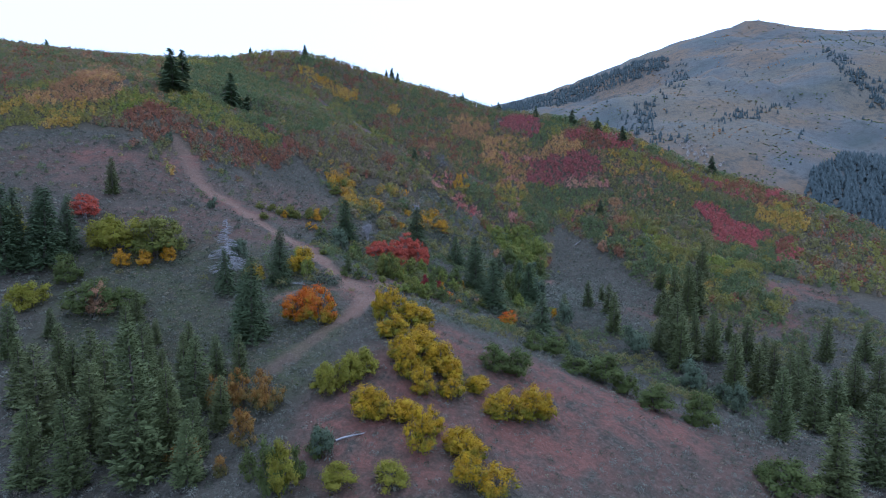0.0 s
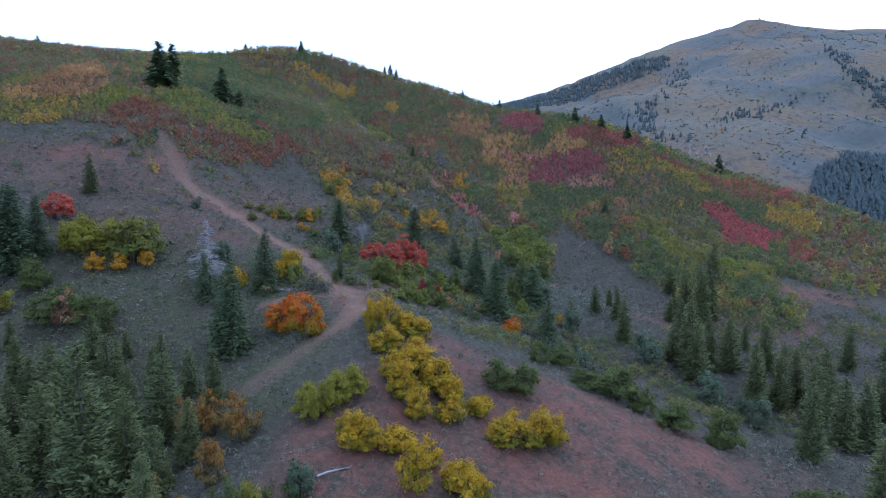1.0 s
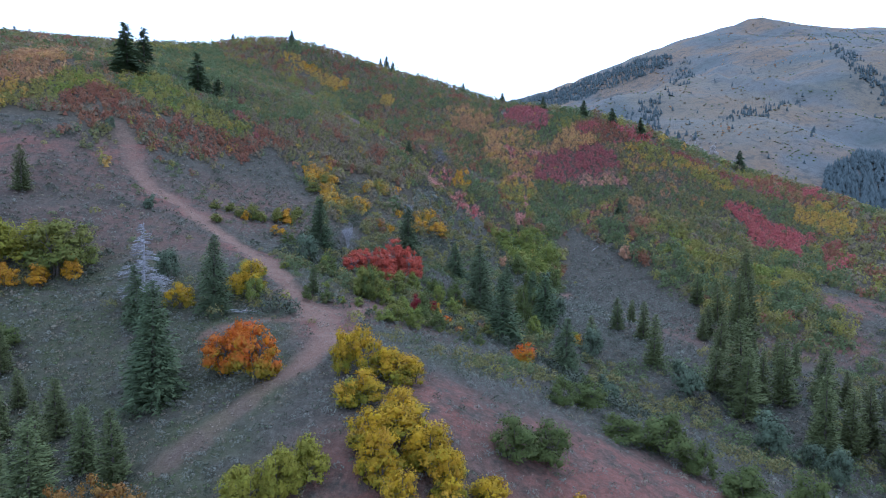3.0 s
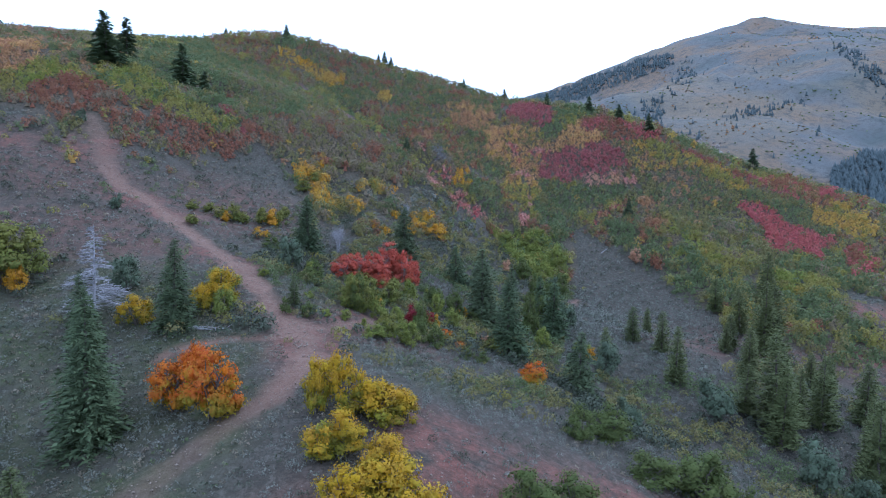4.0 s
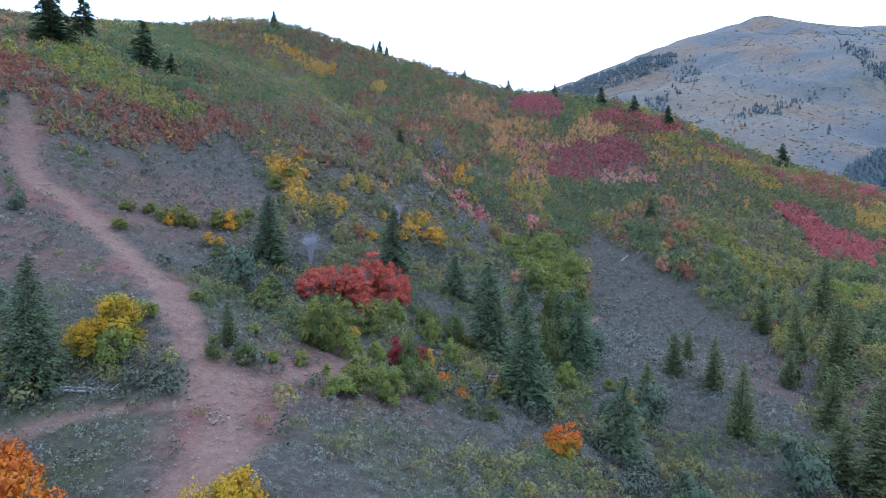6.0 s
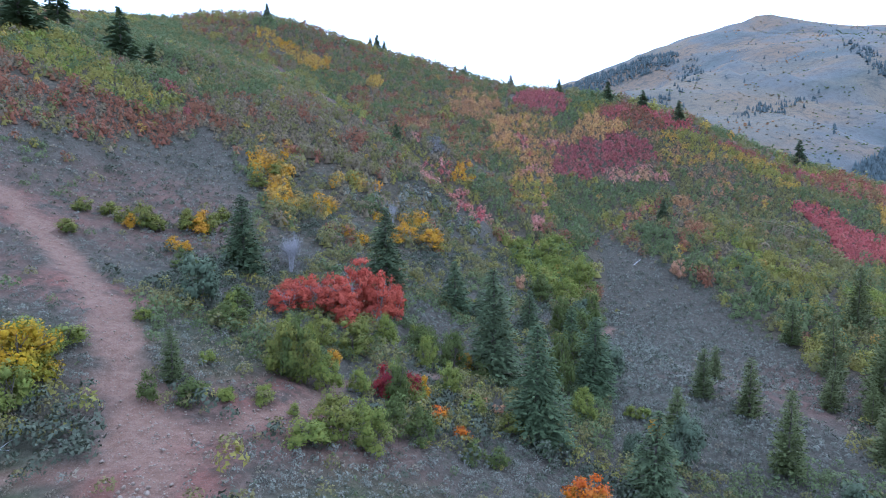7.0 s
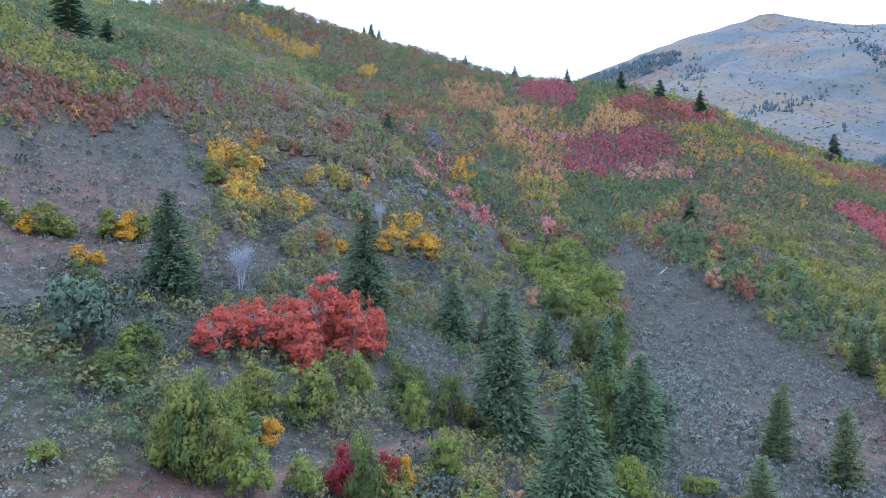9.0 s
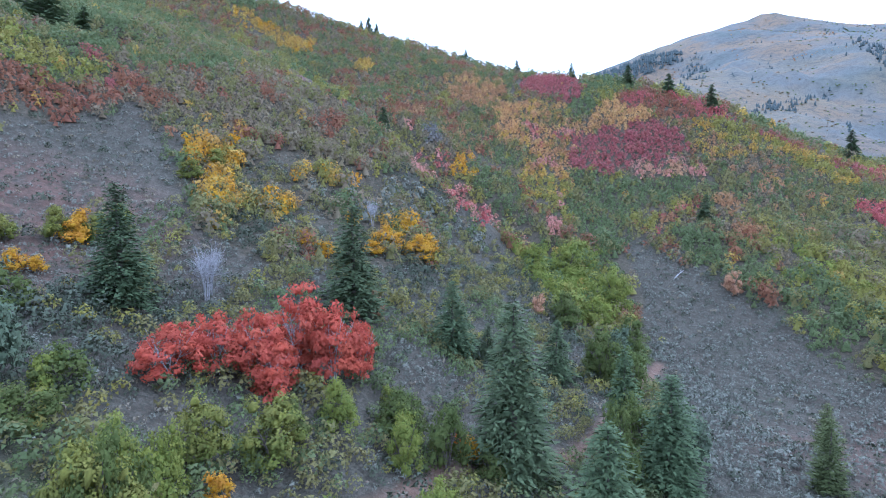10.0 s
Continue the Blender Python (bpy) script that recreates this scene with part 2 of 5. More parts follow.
def ground_material():
    m, nt, bsdf = material("hillside_soil")
    big, mid, fine, grit = noise_node(nt, 0.045), noise_node(nt, 0.35, 5), noise_node(nt, 1.9, 6, 0.65), noise_node(nt, 9.0, 4, 0.7)
    pebble = noise_node(nt, 16.0, 3, 0.7)
    tuft = noise_node(nt, 4.2, 5, 0.7)
    earth = mixed(nt, ramp(nt, mid, 0.38, 0.62), (0.053, 0.046, 0.035), (0.082, 0.073, 0.057))
    earth = mixed(nt, ramp(nt, big, 0.42, 0.6), earth, (0.074, 0.060, 0.047))
    earth = mixed(nt, ramp(nt, fine, 0.47, 0.60), earth, (0.104, 0.095, 0.076))
    earth = mixed(nt, ramp(nt, tuft, 0.50, 0.60), earth, (0.050, 0.047, 0.036))
    earth = mixed(nt, ramp(nt, tuft, 0.42, 0.33), earth, (0.118, 0.110, 0.091))
    earth = mixed(nt, math_node(nt, "MULTIPLY", ramp(nt, pebble, 0.62, 0.70), 0.6), earth, (0.160, 0.151, 0.129))
    earth = mixed(nt, math_node(nt, "MULTIPLY", ramp(nt, pebble, 0.42, 0.34), 0.6), earth, (0.035, 0.035, 0.028))
    red = mixed(nt, ramp(nt, fine, 0.35, 0.7), (0.128, 0.056, 0.041), (0.195, 0.093, 0.07))
    red = mixed(nt, ramp(nt, grit, 0.55, 0.68), red, (0.19, 0.135, 0.112))
    red = mixed(nt, ramp(nt, pebble, 0.42, 0.34), red, (0.075, 0.05, 0.045))
    soil = math_node(nt, "MULTIPLY", attribute(nt, "soil"), ramp(nt, math_node(nt, "ADD", mid, math_node(nt, "MULTIPLY", fine, 0.5)), 0.55, 0.85))
    col = mixed(nt, soil, earth, red)
    lawn = mixed(nt, ramp(nt, fine, 0.35, 0.7), (0.044, 0.052, 0.025), (0.084, 0.086, 0.046))
    lawn = mixed(nt, ramp(nt, tuft, 0.52, 0.62), lawn, (0.118, 0.106, 0.070))
    lawn = mixed(nt, ramp(nt, pebble, 0.42, 0.34), lawn, (0.034, 0.034, 0.022))
    col = mixed(nt, math_node(nt, "MULTIPLY", attribute(nt, "grass"), ramp(nt, mid, 0.3, 0.6)), col, lawn)
    litter = mixed(nt, ramp(nt, fine, 0.4, 0.7), (0.05, 0.045, 0.03), (0.13, 0.10, 0.07))
    col = mixed(nt, attribute(nt, "litter"), col, litter)
    track = mixed(nt, ramp(nt, fine, 0.3, 0.7), (0.142, 0.080, 0.055), (0.215, 0.138, 0.102))
    track = mixed(nt, ramp(nt, grit, 0.6, 0.7), track, (0.27, 0.215, 0.19))
    track = mixed(nt, ramp(nt, grit, 0.42, 0.34), track, (0.10, 0.066, 0.058))
    track = mixed(nt, ramp(nt, pebble, 0.62, 0.7), track, (0.32, 0.275, 0.25))
    col = mixed(nt, attribute(nt, "trail"), col, track)
    # far mountain: sage, dry scrub and brush in large patches, bluish haze painted in
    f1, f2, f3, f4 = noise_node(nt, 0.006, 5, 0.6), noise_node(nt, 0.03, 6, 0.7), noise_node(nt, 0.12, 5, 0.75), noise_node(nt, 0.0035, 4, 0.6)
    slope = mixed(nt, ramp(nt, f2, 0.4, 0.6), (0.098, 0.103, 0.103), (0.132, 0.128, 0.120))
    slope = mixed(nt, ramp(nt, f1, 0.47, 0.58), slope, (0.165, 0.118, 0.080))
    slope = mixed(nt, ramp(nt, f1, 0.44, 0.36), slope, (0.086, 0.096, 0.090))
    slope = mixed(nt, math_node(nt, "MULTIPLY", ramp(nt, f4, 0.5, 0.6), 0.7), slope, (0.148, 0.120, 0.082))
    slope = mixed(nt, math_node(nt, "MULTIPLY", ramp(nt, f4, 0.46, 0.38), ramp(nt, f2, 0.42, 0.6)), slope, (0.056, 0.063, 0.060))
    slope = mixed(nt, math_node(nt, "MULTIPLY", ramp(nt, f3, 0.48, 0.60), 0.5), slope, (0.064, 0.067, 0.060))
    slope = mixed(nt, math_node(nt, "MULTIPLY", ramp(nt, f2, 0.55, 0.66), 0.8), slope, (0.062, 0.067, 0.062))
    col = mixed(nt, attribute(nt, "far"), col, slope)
    nt.links.new(col, bsdf.inputs["Base Color"])
    bsdf.inputs["Roughness"].default_value = 0.95
    bsdf.inputs["Specular IOR Level"].default_value = 0.15
    bump = nt.nodes.new("ShaderNodeBump")
    bump.inputs["Strength"].default_value, bump.inputs["Distance"].default_value = 0.8, 0.25
    nt.links.new(math_node(nt, "ADD", fine, math_node(nt, "MULTIPLY", tuft, 0.7)), bump.inputs["Height"])
    nt.links.new(bump.outputs[0], bsdf.inputs["Normal"])
    return m


def leaf_material(name, dark, light, through_leaf=0.42, low=None, hue=0.010):
    """Foliage: every clump of leaves and every plant differs a little; low: colours nearer the foot."""
    m, nt, bsdf = material(name)
    geo = nt.nodes.new("ShaderNodeNewGeometry")
    info = nt.nodes.new("ShaderNodeObjectInfo")
    vary = ramp_to(nt, geo.outputs["Random Per Island"], 0.34, 0.68)
    grain = noise_node(nt, 3.6, 3, 0.7)
    vary = math_node(nt, "ADD", math_node(nt, "MULTIPLY", vary, 0.55), math_node(nt, "MULTIPLY", ramp(nt, grain, 0.34, 0.66), 0.45))
    col = mixed(nt, vary, dark, light)
    if low:
        foot = mixed(nt, vary, *low)
        tc = nt.nodes.new("ShaderNodeTexCoord")
        sep = nt.nodes.new("ShaderNodeSeparateXYZ")
        nt.links.new(tc.outputs["Object"], sep.inputs[0])
        up = math_node(nt, "ADD", sep.outputs["Z"], math_node(nt, "MULTIPLY", math_node(nt, "SUBTRACT", noise_node(nt, 0.8, 2), 0.5), 1.6))
        col = mixed(nt, ramp(nt, up, 0.12, 0.55), foot, col)
    hsv = nt.nodes.new("ShaderNodeHueSaturation")
    plant = math_node(nt, "FRACT", math_node(nt, "ADD", attribute(nt, "plant"), info.outputs["Random"]))
    nt.links.new(ramp_to(nt, plant, 0.501 - hue, 0.501 + hue), hsv.inputs["Hue"])
    nt.links.new(ramp_to(nt, math_node(nt, "FRACT", math_node(nt, "MULTIPLY", plant, 7.3)), 0.92, 1.1), hsv.inputs["Value"])
    nt.links.new(ramp_to(nt, math_node(nt, "FRACT", math_node(nt, "MULTIPLY", plant, 3.7)), 0.97, 1.02), hsv.inputs["Saturation"])
    nt.links.new(col, hsv.inputs["Color"])
    nt.links.new(hsv.outputs[0], bsdf.inputs["Base Color"])
    bsdf.inputs["Roughness"].default_value = 0.75
    bsdf.inputs["Specular IOR Level"].default_value = 0.15
    tr = nt.nodes.new("ShaderNodeBsdfTranslucent")
    nt.links.new(hsv.outputs[0], tr.inputs["Color"])
    mix = nt.nodes.new("ShaderNodeMixShader")
    mix.inputs[0].default_value = through_leaf
    nt.links.new(bsdf.outputs[0], mix.inputs[1])
    nt.links.new(tr.outputs[0], mix.inputs[2])
    nt.links.new(mix.outputs[0], nt.nodes["Material Output"].inputs["Surface"])
    return m


def ramp_to(nt, v, lo, hi):
    n = nt.nodes.new("ShaderNodeMapRange")
    n.inputs["To Min"].default_value, n.inputs["To Max"].default_value = lo, hi
    nt.links.new(v, n.inputs["Value"])
    return n.outputs["Result"]


def plain_material(name, a, b, scale, rough=0.9):
    m, nt, bsdf = material(name)
    n = noise_node(nt, scale, 5, 0.65)
    nt.links.new(mixed(nt, ramp(nt, n, 0.35, 0.65), a, b), bsdf.inputs["Base Color"])
    bsdf.inputs["Roughness"].default_value = rough
    bump = nt.nodes.new("ShaderNodeBump")
    bump.inputs["Strength"].default_value, bump.inputs["Distance"].default_value = 0.5, 0.03
    nt.links.new(n, bump.inputs["Height"])
    nt.links.new(bump.outputs[0], bsdf.inputs["Normal"])
    return m


SOIL = ground_material()
BARK = plain_material("bark", (0.07, 0.055, 0.045), (0.16, 0.13, 0.11), 6.0)
DEADWOOD = plain_material("dead_wood", (0.27, 0.255, 0.265), (0.42, 0.40, 0.41), 5.0)
ROCK = plain_material("pale_rock", (0.15, 0.13, 0.115), (0.34, 0.30, 0.26), 0.5)
STONE = plain_material("stone", (0.17, 0.125, 0.095), (0.27, 0.215, 0.165), 2.0)
LEAF = {
    "yellow": leaf_material("yellow_leaves", (0.27, 0.170, 0.008), (0.54, 0.335, 0.014), 0.3, ((0.10, 0.115, 0.016), (0.30, 0.25, 0.02))),
    "gold": leaf_material("golden_leaves", (0.37, 0.19, 0.012), (0.61, 0.345, 0.030)),
    "lime": leaf_material("yellow_green_leaves", (0.15, 0.150, 0.022), (0.37, 0.325, 0.042)),
    "olive_yellow": leaf_material("olive_yellow_leaves", (0.105, 0.115, 0.030), (0.255, 0.238, 0.048), 0.3, ((0.07, 0.092, 0.022), (0.18, 0.185, 0.034))),
    "yellowgreen": leaf_material("fresh_green_leaves", (0.12, 0.15, 0.034), (0.285, 0.295, 0.06)),
    "green": leaf_material("green_leaves", (0.066, 0.086, 0.026), (0.158, 0.178, 0.050)),
    "olive": leaf_material("olive_leaves", (0.13, 0.122, 0.05), (0.27, 0.24, 0.094)),
    "brown": leaf_material("brown_leaves", (0.15, 0.118, 0.076), (0.285, 0.225, 0.145)),
    "redbrown": leaf_material("rust_leaves", (0.165, 0.074, 0.046), (0.33, 0.155, 0.09)),
    "orange": leaf_material("orange_leaves", (0.36, 0.085, 0.006), (0.58, 0.17, 0.016), 0.3, ((0.15, 0.14, 0.012), (0.40, 0.28, 0.02))),
    "rust_orange": leaf_material("rust_orange_leaves", (0.17, 0.09, 0.022), (0.36, 0.19, 0.045), 0.3, ((0.06, 0.07, 0.025), (0.19, 0.15, 0.045))),
    # dusty and scrub kinds: base colours lifted and greyed for haze over the hill
    "dusty_orange": leaf_material("dull_orange_leaves", (0.26, 0.145, 0.075), (0.45, 0.255, 0.125)),
    "dusty_gold": leaf_material("dull_gold_leaves", (0.31, 0.2, 0.045), (0.53, 0.345, 0.08)),
    "apricot": leaf_material("apricot_leaves", (0.36, 0.2, 0.08), (0.6, 0.36, 0.145)),
    "scrub_red": leaf_material("dark_red_leaves", (0.3, 0.08, 0.078), (0.47, 0.142, 0.13)),
    "scrub_lime": leaf_material("dull_yellow_green_leaves", (0.175, 0.165, 0.045), (0.335, 0.295, 0.075)),
    "scrub_green": leaf_material("dull_green_leaves", (0.084, 0.11, 0.047), (0.195, 0.222, 0.096)),
    "red": leaf_material("red_leaves", (0.3, 0.056, 0.036), (0.58, 0.14, 0.088), hue=0.003),
    "crimson": leaf_material("crimson_leaves", (0.255, 0.082, 0.082), (0.4, 0.135, 0.128)),
    "deep_crimson": leaf_material("deep_crimson_leaves", (0.16, 0.022, 0.028), (0.34, 0.045, 0.052)),
    "pink": leaf_material("pink_leaves", (0.37, 0.165, 0.135), (0.6, 0.3, 0.24)),
    "peach": leaf_material("peach_leaves", (0.34, 0.18, 0.10), (0.56, 0.34, 0.21)),
    "grey": leaf_material("bare_grey_twigs", (0.125, 0.115, 0.11), (0.22, 0.205, 0.20), 0.1),
    "sage": leaf_material("sagebrush_leaves", (0.112, 0.114, 0.09), (0.222, 0.221, 0.18), 0.15),
    "darksage": leaf_material("dark_brush_leaves", (0.052, 0.062, 0.040), (0.112, 0.122, 0.082), 0.15),
    "straw": leaf_material("dry_grass_blades", (0.14, 0.12, 0.085), (0.27, 0.23, 0.165), 0.3),
    # needles of distant trees, lightened and blued to stand in for haze
    "hazed_spruce": leaf_material("hazed_far_needles", (0.048, 0.063, 0.064), (0.085, 0.103, 0.105), 0.05),
    "spruce": leaf_material("spruce_needles", (0.044, 0.066, 0.032), (0.128, 0.158, 0.074), 0.12),
    "pine": leaf_material("pine_needles", (0.066, 0.08, 0.03), (0.165, 0.178, 0.068), 0.12),
    "juniper": leaf_material("juniper_scales", (0.055, 0.074, 0.042), (0.135, 0.162, 0.100), 0.12),
}


# ---- mesh builders ----
def mesh_from(name, verts, faces, mat, plant=None, smooth_faces=False, bend=None):
    """A mesh from an array of corners and an array of equal faces."""
    me = bpy.data.meshes.new(name)
    n, f, k = len(verts), len(faces), faces.shape[1]
    me.vertices.add(n)
    me.vertices.foreach_set("co", np.ascontiguousarray(verts, np.float32).ravel())
    me.loops.add(f * k)
    me.loops.foreach_set("vertex_index", np.ascontiguousarray(faces, np.int32).ravel())
    me.polygons.add(f)
    me.polygons.foreach_set("loop_start", np.arange(0, f * k, k, dtype=np.int32))
    if smooth_faces:
        me.polygons.foreach_set("use_smooth", np.ones(f, bool))
    if plant is not None:
        a = me.attributes.new("plant", "FLOAT", "POINT")
        a.data.foreach_set("value", np.ascontiguousarray(plant, np.float32))
    if bend is not None:
        a = me.attributes.new("custom_normal", "FLOAT_VECTOR", "POINT")
        a.data.foreach_set("vector", np.ascontiguousarray(bend, np.float32).ravel())
    me.materials.append(mat)
    me.update(calc_edges=True)
    return me


def leaves(centres, outward, size, gen, loose=0.9):
    """Small three-cornered clumps of leaves, facing roughly outward."""
    n = len(centres)
    face = outward / (np.linalg.norm(outward, axis=1)[:, None] + 1e-9)
    nor = outward + gen.normal(0, loose, (n, 3))
    nor /= np.linalg.norm(nor, axis=1)[:, None] + 1e-9
    nor *= np.where((nor * face).sum(1) < 0, -1.0, 1.0)[:, None]
    soft = face * 0.7 + nor * 0.45 + np.array([0, 0, 0.25])
    soft /= np.linalg.norm(soft, axis=1)[:, None] + 1e-9
    u = np.cross(nor, gen.normal(0, 1, (n, 3)))
    u /= np.linalg.norm(u, axis=1)[:, None] + 1e-9
    v = np.cross(nor, u)
    s = (size * gen.uniform(0.65, 1.35, n))[:, None] * 0.58
    tri = np.stack([centres + (u * math.cos(a) + v * math.sin(a)) * s * gen.uniform(0.75, 1.25, (n, 1)) for a in (0.0, 2.1, 4.2)], 1)
    return tri.reshape(-1, 3), np.arange(n * 3).reshape(n, 3), np.repeat(soft, 3, 0)


T = (1 + 5 ** 0.5) / 2
CORE = np.array([(-1, T, 0), (1, T, 0), (-1, -T, 0), (1, -T, 0), (0, -1, T), (0, 1, T), (0, -1, -T), (0, 1, -T), (T, 0, -1), (T, 0, 1), (-T, 0, -1), (-T, 0, 1)]) / math.hypot(1, T)
CORE_FACES = np.array([(0, 11, 5), (0, 5, 1), (0, 1, 7), (0, 7, 10), (0, 10, 11), (1, 5, 9), (5, 11, 4), (11, 10, 2), (10, 7, 6), (7, 1, 8), (3, 9, 4), (3, 4, 2), (3, 2, 6), (3, 6, 8), (3, 8, 9), (4, 9, 5), (2, 4, 11), (6, 2, 10), (8, 6, 7), (9, 8, 1)])
CORE_FACES = CORE_FACES[CORE[CORE_FACES].mean(1)[:, 2] > -0.55]


def cores(mid, rad, gen):
    """Dense uneven hearts of foliage behind the outer leaves."""
    n = len(mid)
    rough = gen.uniform(0.45, 1.3, (n, 12, 1))
    v = mid[:, None] + CORE[None] * rough * rad[:, None]
    f = CORE_FACES[None] + (np.arange(n) * 12)[:, None, None]
    soft = CORE + np.array([0, 0, 0.3])
    soft /= np.linalg.norm(soft, axis=1)[:, None]
    return v.reshape(-1, 3), f.reshape(-1, 3), np.tile(soft, (n, 1))


def tube(pts, radii, sides=6):
    """A tapered stem along points."""
    pts = np.array(pts, float)
    ring = []
    for i, p in enumerate(pts):
        d = pts[min(i + 1, len(pts) - 1)] - pts[max(i - 1, 0)]
        d /= np.linalg.norm(d) + 1e-9
        a = np.cross(d, (0.31, 0.95, 0.05))
        a /= np.linalg.norm(a) + 1e-9
        b = np.cross(d, a)
        for k in range(sides):
            t = 2 * math.pi * k / sides
            ring.append(p + radii[i] * (a * math.cos(t) + b * math.sin(t)))
    faces = [(i * sides + k, i * sides + (k + 1) % sides, (i + 1) * sides + (k + 1) % sides, (i + 1) * sides + k) for i in range(len(pts) - 1) for k in range(sides)]
    return np.array(ring), np.array(faces)


def joined(pieces):
    verts, faces, at = [], [], 0
    for v, f in pieces:
        verts.append(v), faces.append(f + at)
        at += len(v)
    return np.vstack(verts), np.vstack(faces)


def crown_shape(gen, lobes, count, leaf, rise=1.35, open_crown=1.0):
    """An uneven leafy dome of many upright lobes down to the ground, one unit wide and one unit high."""
    c, o, mids, rads, tone = [], [], [], [], []
    w = gen.uniform(0, 6.28, 4)
    for k in range(lobes):
        a, up = gen.uniform(0, 2 * math.pi), math.asin(gen.uniform(0.0, 1) ** 0.85)
        shell = gen.uniform(0.72, 1.05) if k % 5 else gen.uniform(0.3, 0.7)
        edge = 1 + 0.17 * math.sin(2 * a + w[0]) + 0.12 * math.sin(3 * a + w[1])
        mid = np.array([0.35 * edge * math.cos(up) * math.cos(a) * shell, 0.35 * edge * math.cos(up) * math.sin(a) * shell, 0.09 + 0.68 * math.sin(up) * shell * (1 + 0.12 * math.sin(2 * a + w[2]))])
        rad = gen.uniform(0.085, 0.135) * gen.uniform(0.85, 1.15, 3) * (1, 1, rise) * (40 / lobes) ** 0.4 * open_crown
        mids.append(mid), rads.append(rad * 0.5)
        d = gen.normal(0, 1, (count // lobes, 3))
        d[:, 2] = np.where(gen.uniform(0, 1, len(d)) < 0.8, np.abs(d[:, 2]), d[:, 2])
        d /= np.linalg.norm(d, axis=1)[:, None]
        lump = 1 + 0.22 * np.sin(d[:, 0] * 6 + k) * np.sin(d[:, 1] * 6 + 2 * k) + gen.normal(0, 0.13, len(d))
        c.append(mid + d * rad * (lump * gen.uniform(0.5, 1.25, len(d)) ** 0.5)[:, None])
        o.append(d + np.array([math.cos(a) * math.cos(up), math.sin(a) * math.cos(up), 0.5]) * 0.7)
        tone.append(np.full(len(d) * 3, gen.uniform(0, 1)))
    c, o = np.vstack(c), np.vstack(o)
    c[:, 2] = np.maximum(c[:, 2], 0.03)
    v, f, bend = leaves(c, o, leaf, gen, 0.75)
    v2, f2, bend2 = cores(np.array(mids), np.array(rads) * (0.1 if count < 600 else 1.0), gen)
    v2[:, 2] = np.maximum(v2[:, 2], 0.02)
    return np.vstack([v, v2]), np.vstack([f, f2 + len(v)]), np.vstack([bend, bend2]), np.concatenate(tone + [np.repeat(gen.uniform(0, 1, lobes), 12)])


def stem_shapes(gen, count, tall=0.72, reach=0.3, thick=0.016, twigs=6):
    out = []
    for k in range(count):
        a = 2 * math.pi * (k + gen.uniform(0, 0.6)) / count
        r = gen.uniform(0.35, 1) * reach
        h = tall * gen.uniform(0.75, 1.05)
        pts = [(0.03 * math.cos(a), 0.03 * math.sin(a), -0.06)]
        for s in (0.3, 0.6, 1.0):
            pts.append((r * s ** 1.3 * math.cos(a) + gen.normal(0, 0.012), r * s ** 1.3 * math.sin(a) + gen.normal(0, 0.012), h * s))
        pieces = [tube(pts, [thick, thick * 0.8, thick * 0.55, thick * 0.2], 5)]
        for b in range(twigs):
            base = np.array(pts[2]) * gen.uniform(0.75, 1.2)
            tip = base + np.array([gen.normal(0, 0.12), gen.normal(0, 0.12), gen.uniform(0.06, 0.2)])
            pieces.append(tube([base, (base + tip) / 2 + gen.normal(0, 0.01, 3), tip], [thick * 0.4, thick * 0.28, thick * 0.1], 4))
        out.append(joined(pieces))
    return out


def conifer_shape(gen, radius, levels, per, bare, droop, size, taper=0.75):
    """Whorls of drooping boughs with fine sprays up a unit-high stem."""
    c, ax, wide = [], [], []
    for i in range(levels):
        z = bare + (1 - bare) * (i / levels) ** 0.92
        reach = radius * (1 - z) ** taper * gen.uniform(0.7, 1.1) + 0.008
        for k in range(max(4, int(per * (1 - 0.45 * z)))):
            a = gen.uniform(0, 2 * math.pi)
            r = reach * gen.uniform(0.6, 1.12)
            for s in np.linspace(0.28, 1.0, max(2, int(2 + 5 * r / radius))):
                for side in (-0.75, 0.0, 0.75):
                    b = a + side * gen.uniform(0.6, 1.3)
                    c.append((r * s * math.cos(a) + gen.normal(0, 0.008), r * s * math.sin(a) + gen.normal(0, 0.008), z - droop * r * s * s + gen.normal(0, 0.012)))
                    ax.append((math.cos(b), math.sin(b), -droop * s + gen.normal(0.05, 0.25)))
                    wide.append(size * (0.6 + 0.55 * (1 - z)) * gen.uniform(0.7, 1.25))
    c, ax, wide = np.array(c), np.array(ax), np.array(wide)[:, None]
    ax /= np.linalg.norm(ax, axis=1)[:, None]
    side = np.cross(ax, (0, 0, 1.0)) + gen.normal(0, 0.8, c.shape)
    side /= np.linalg.norm(side, axis=1)[:, None]
    side *= np.where(np.cross(side, ax)[:, 2] < 0, -1.0, 1.0)[:, None]
    tri = np.stack([c - side * wide * 0.30 - ax * wide * 0.2, c + side * wide * 0.30 - ax * wide * 0.2, c + ax * wide], 1)
    soft = np.cross(side, ax) * 0.6 + ax * (0.5, 0.5, 0.1) + np.array([0, 0, 0.3])
    soft /= np.linalg.norm(soft, axis=1)[:, None]
    return tri.reshape(-1, 3), np.arange(len(c) * 3).reshape(-1, 3), np.repeat(soft, 3, 0)


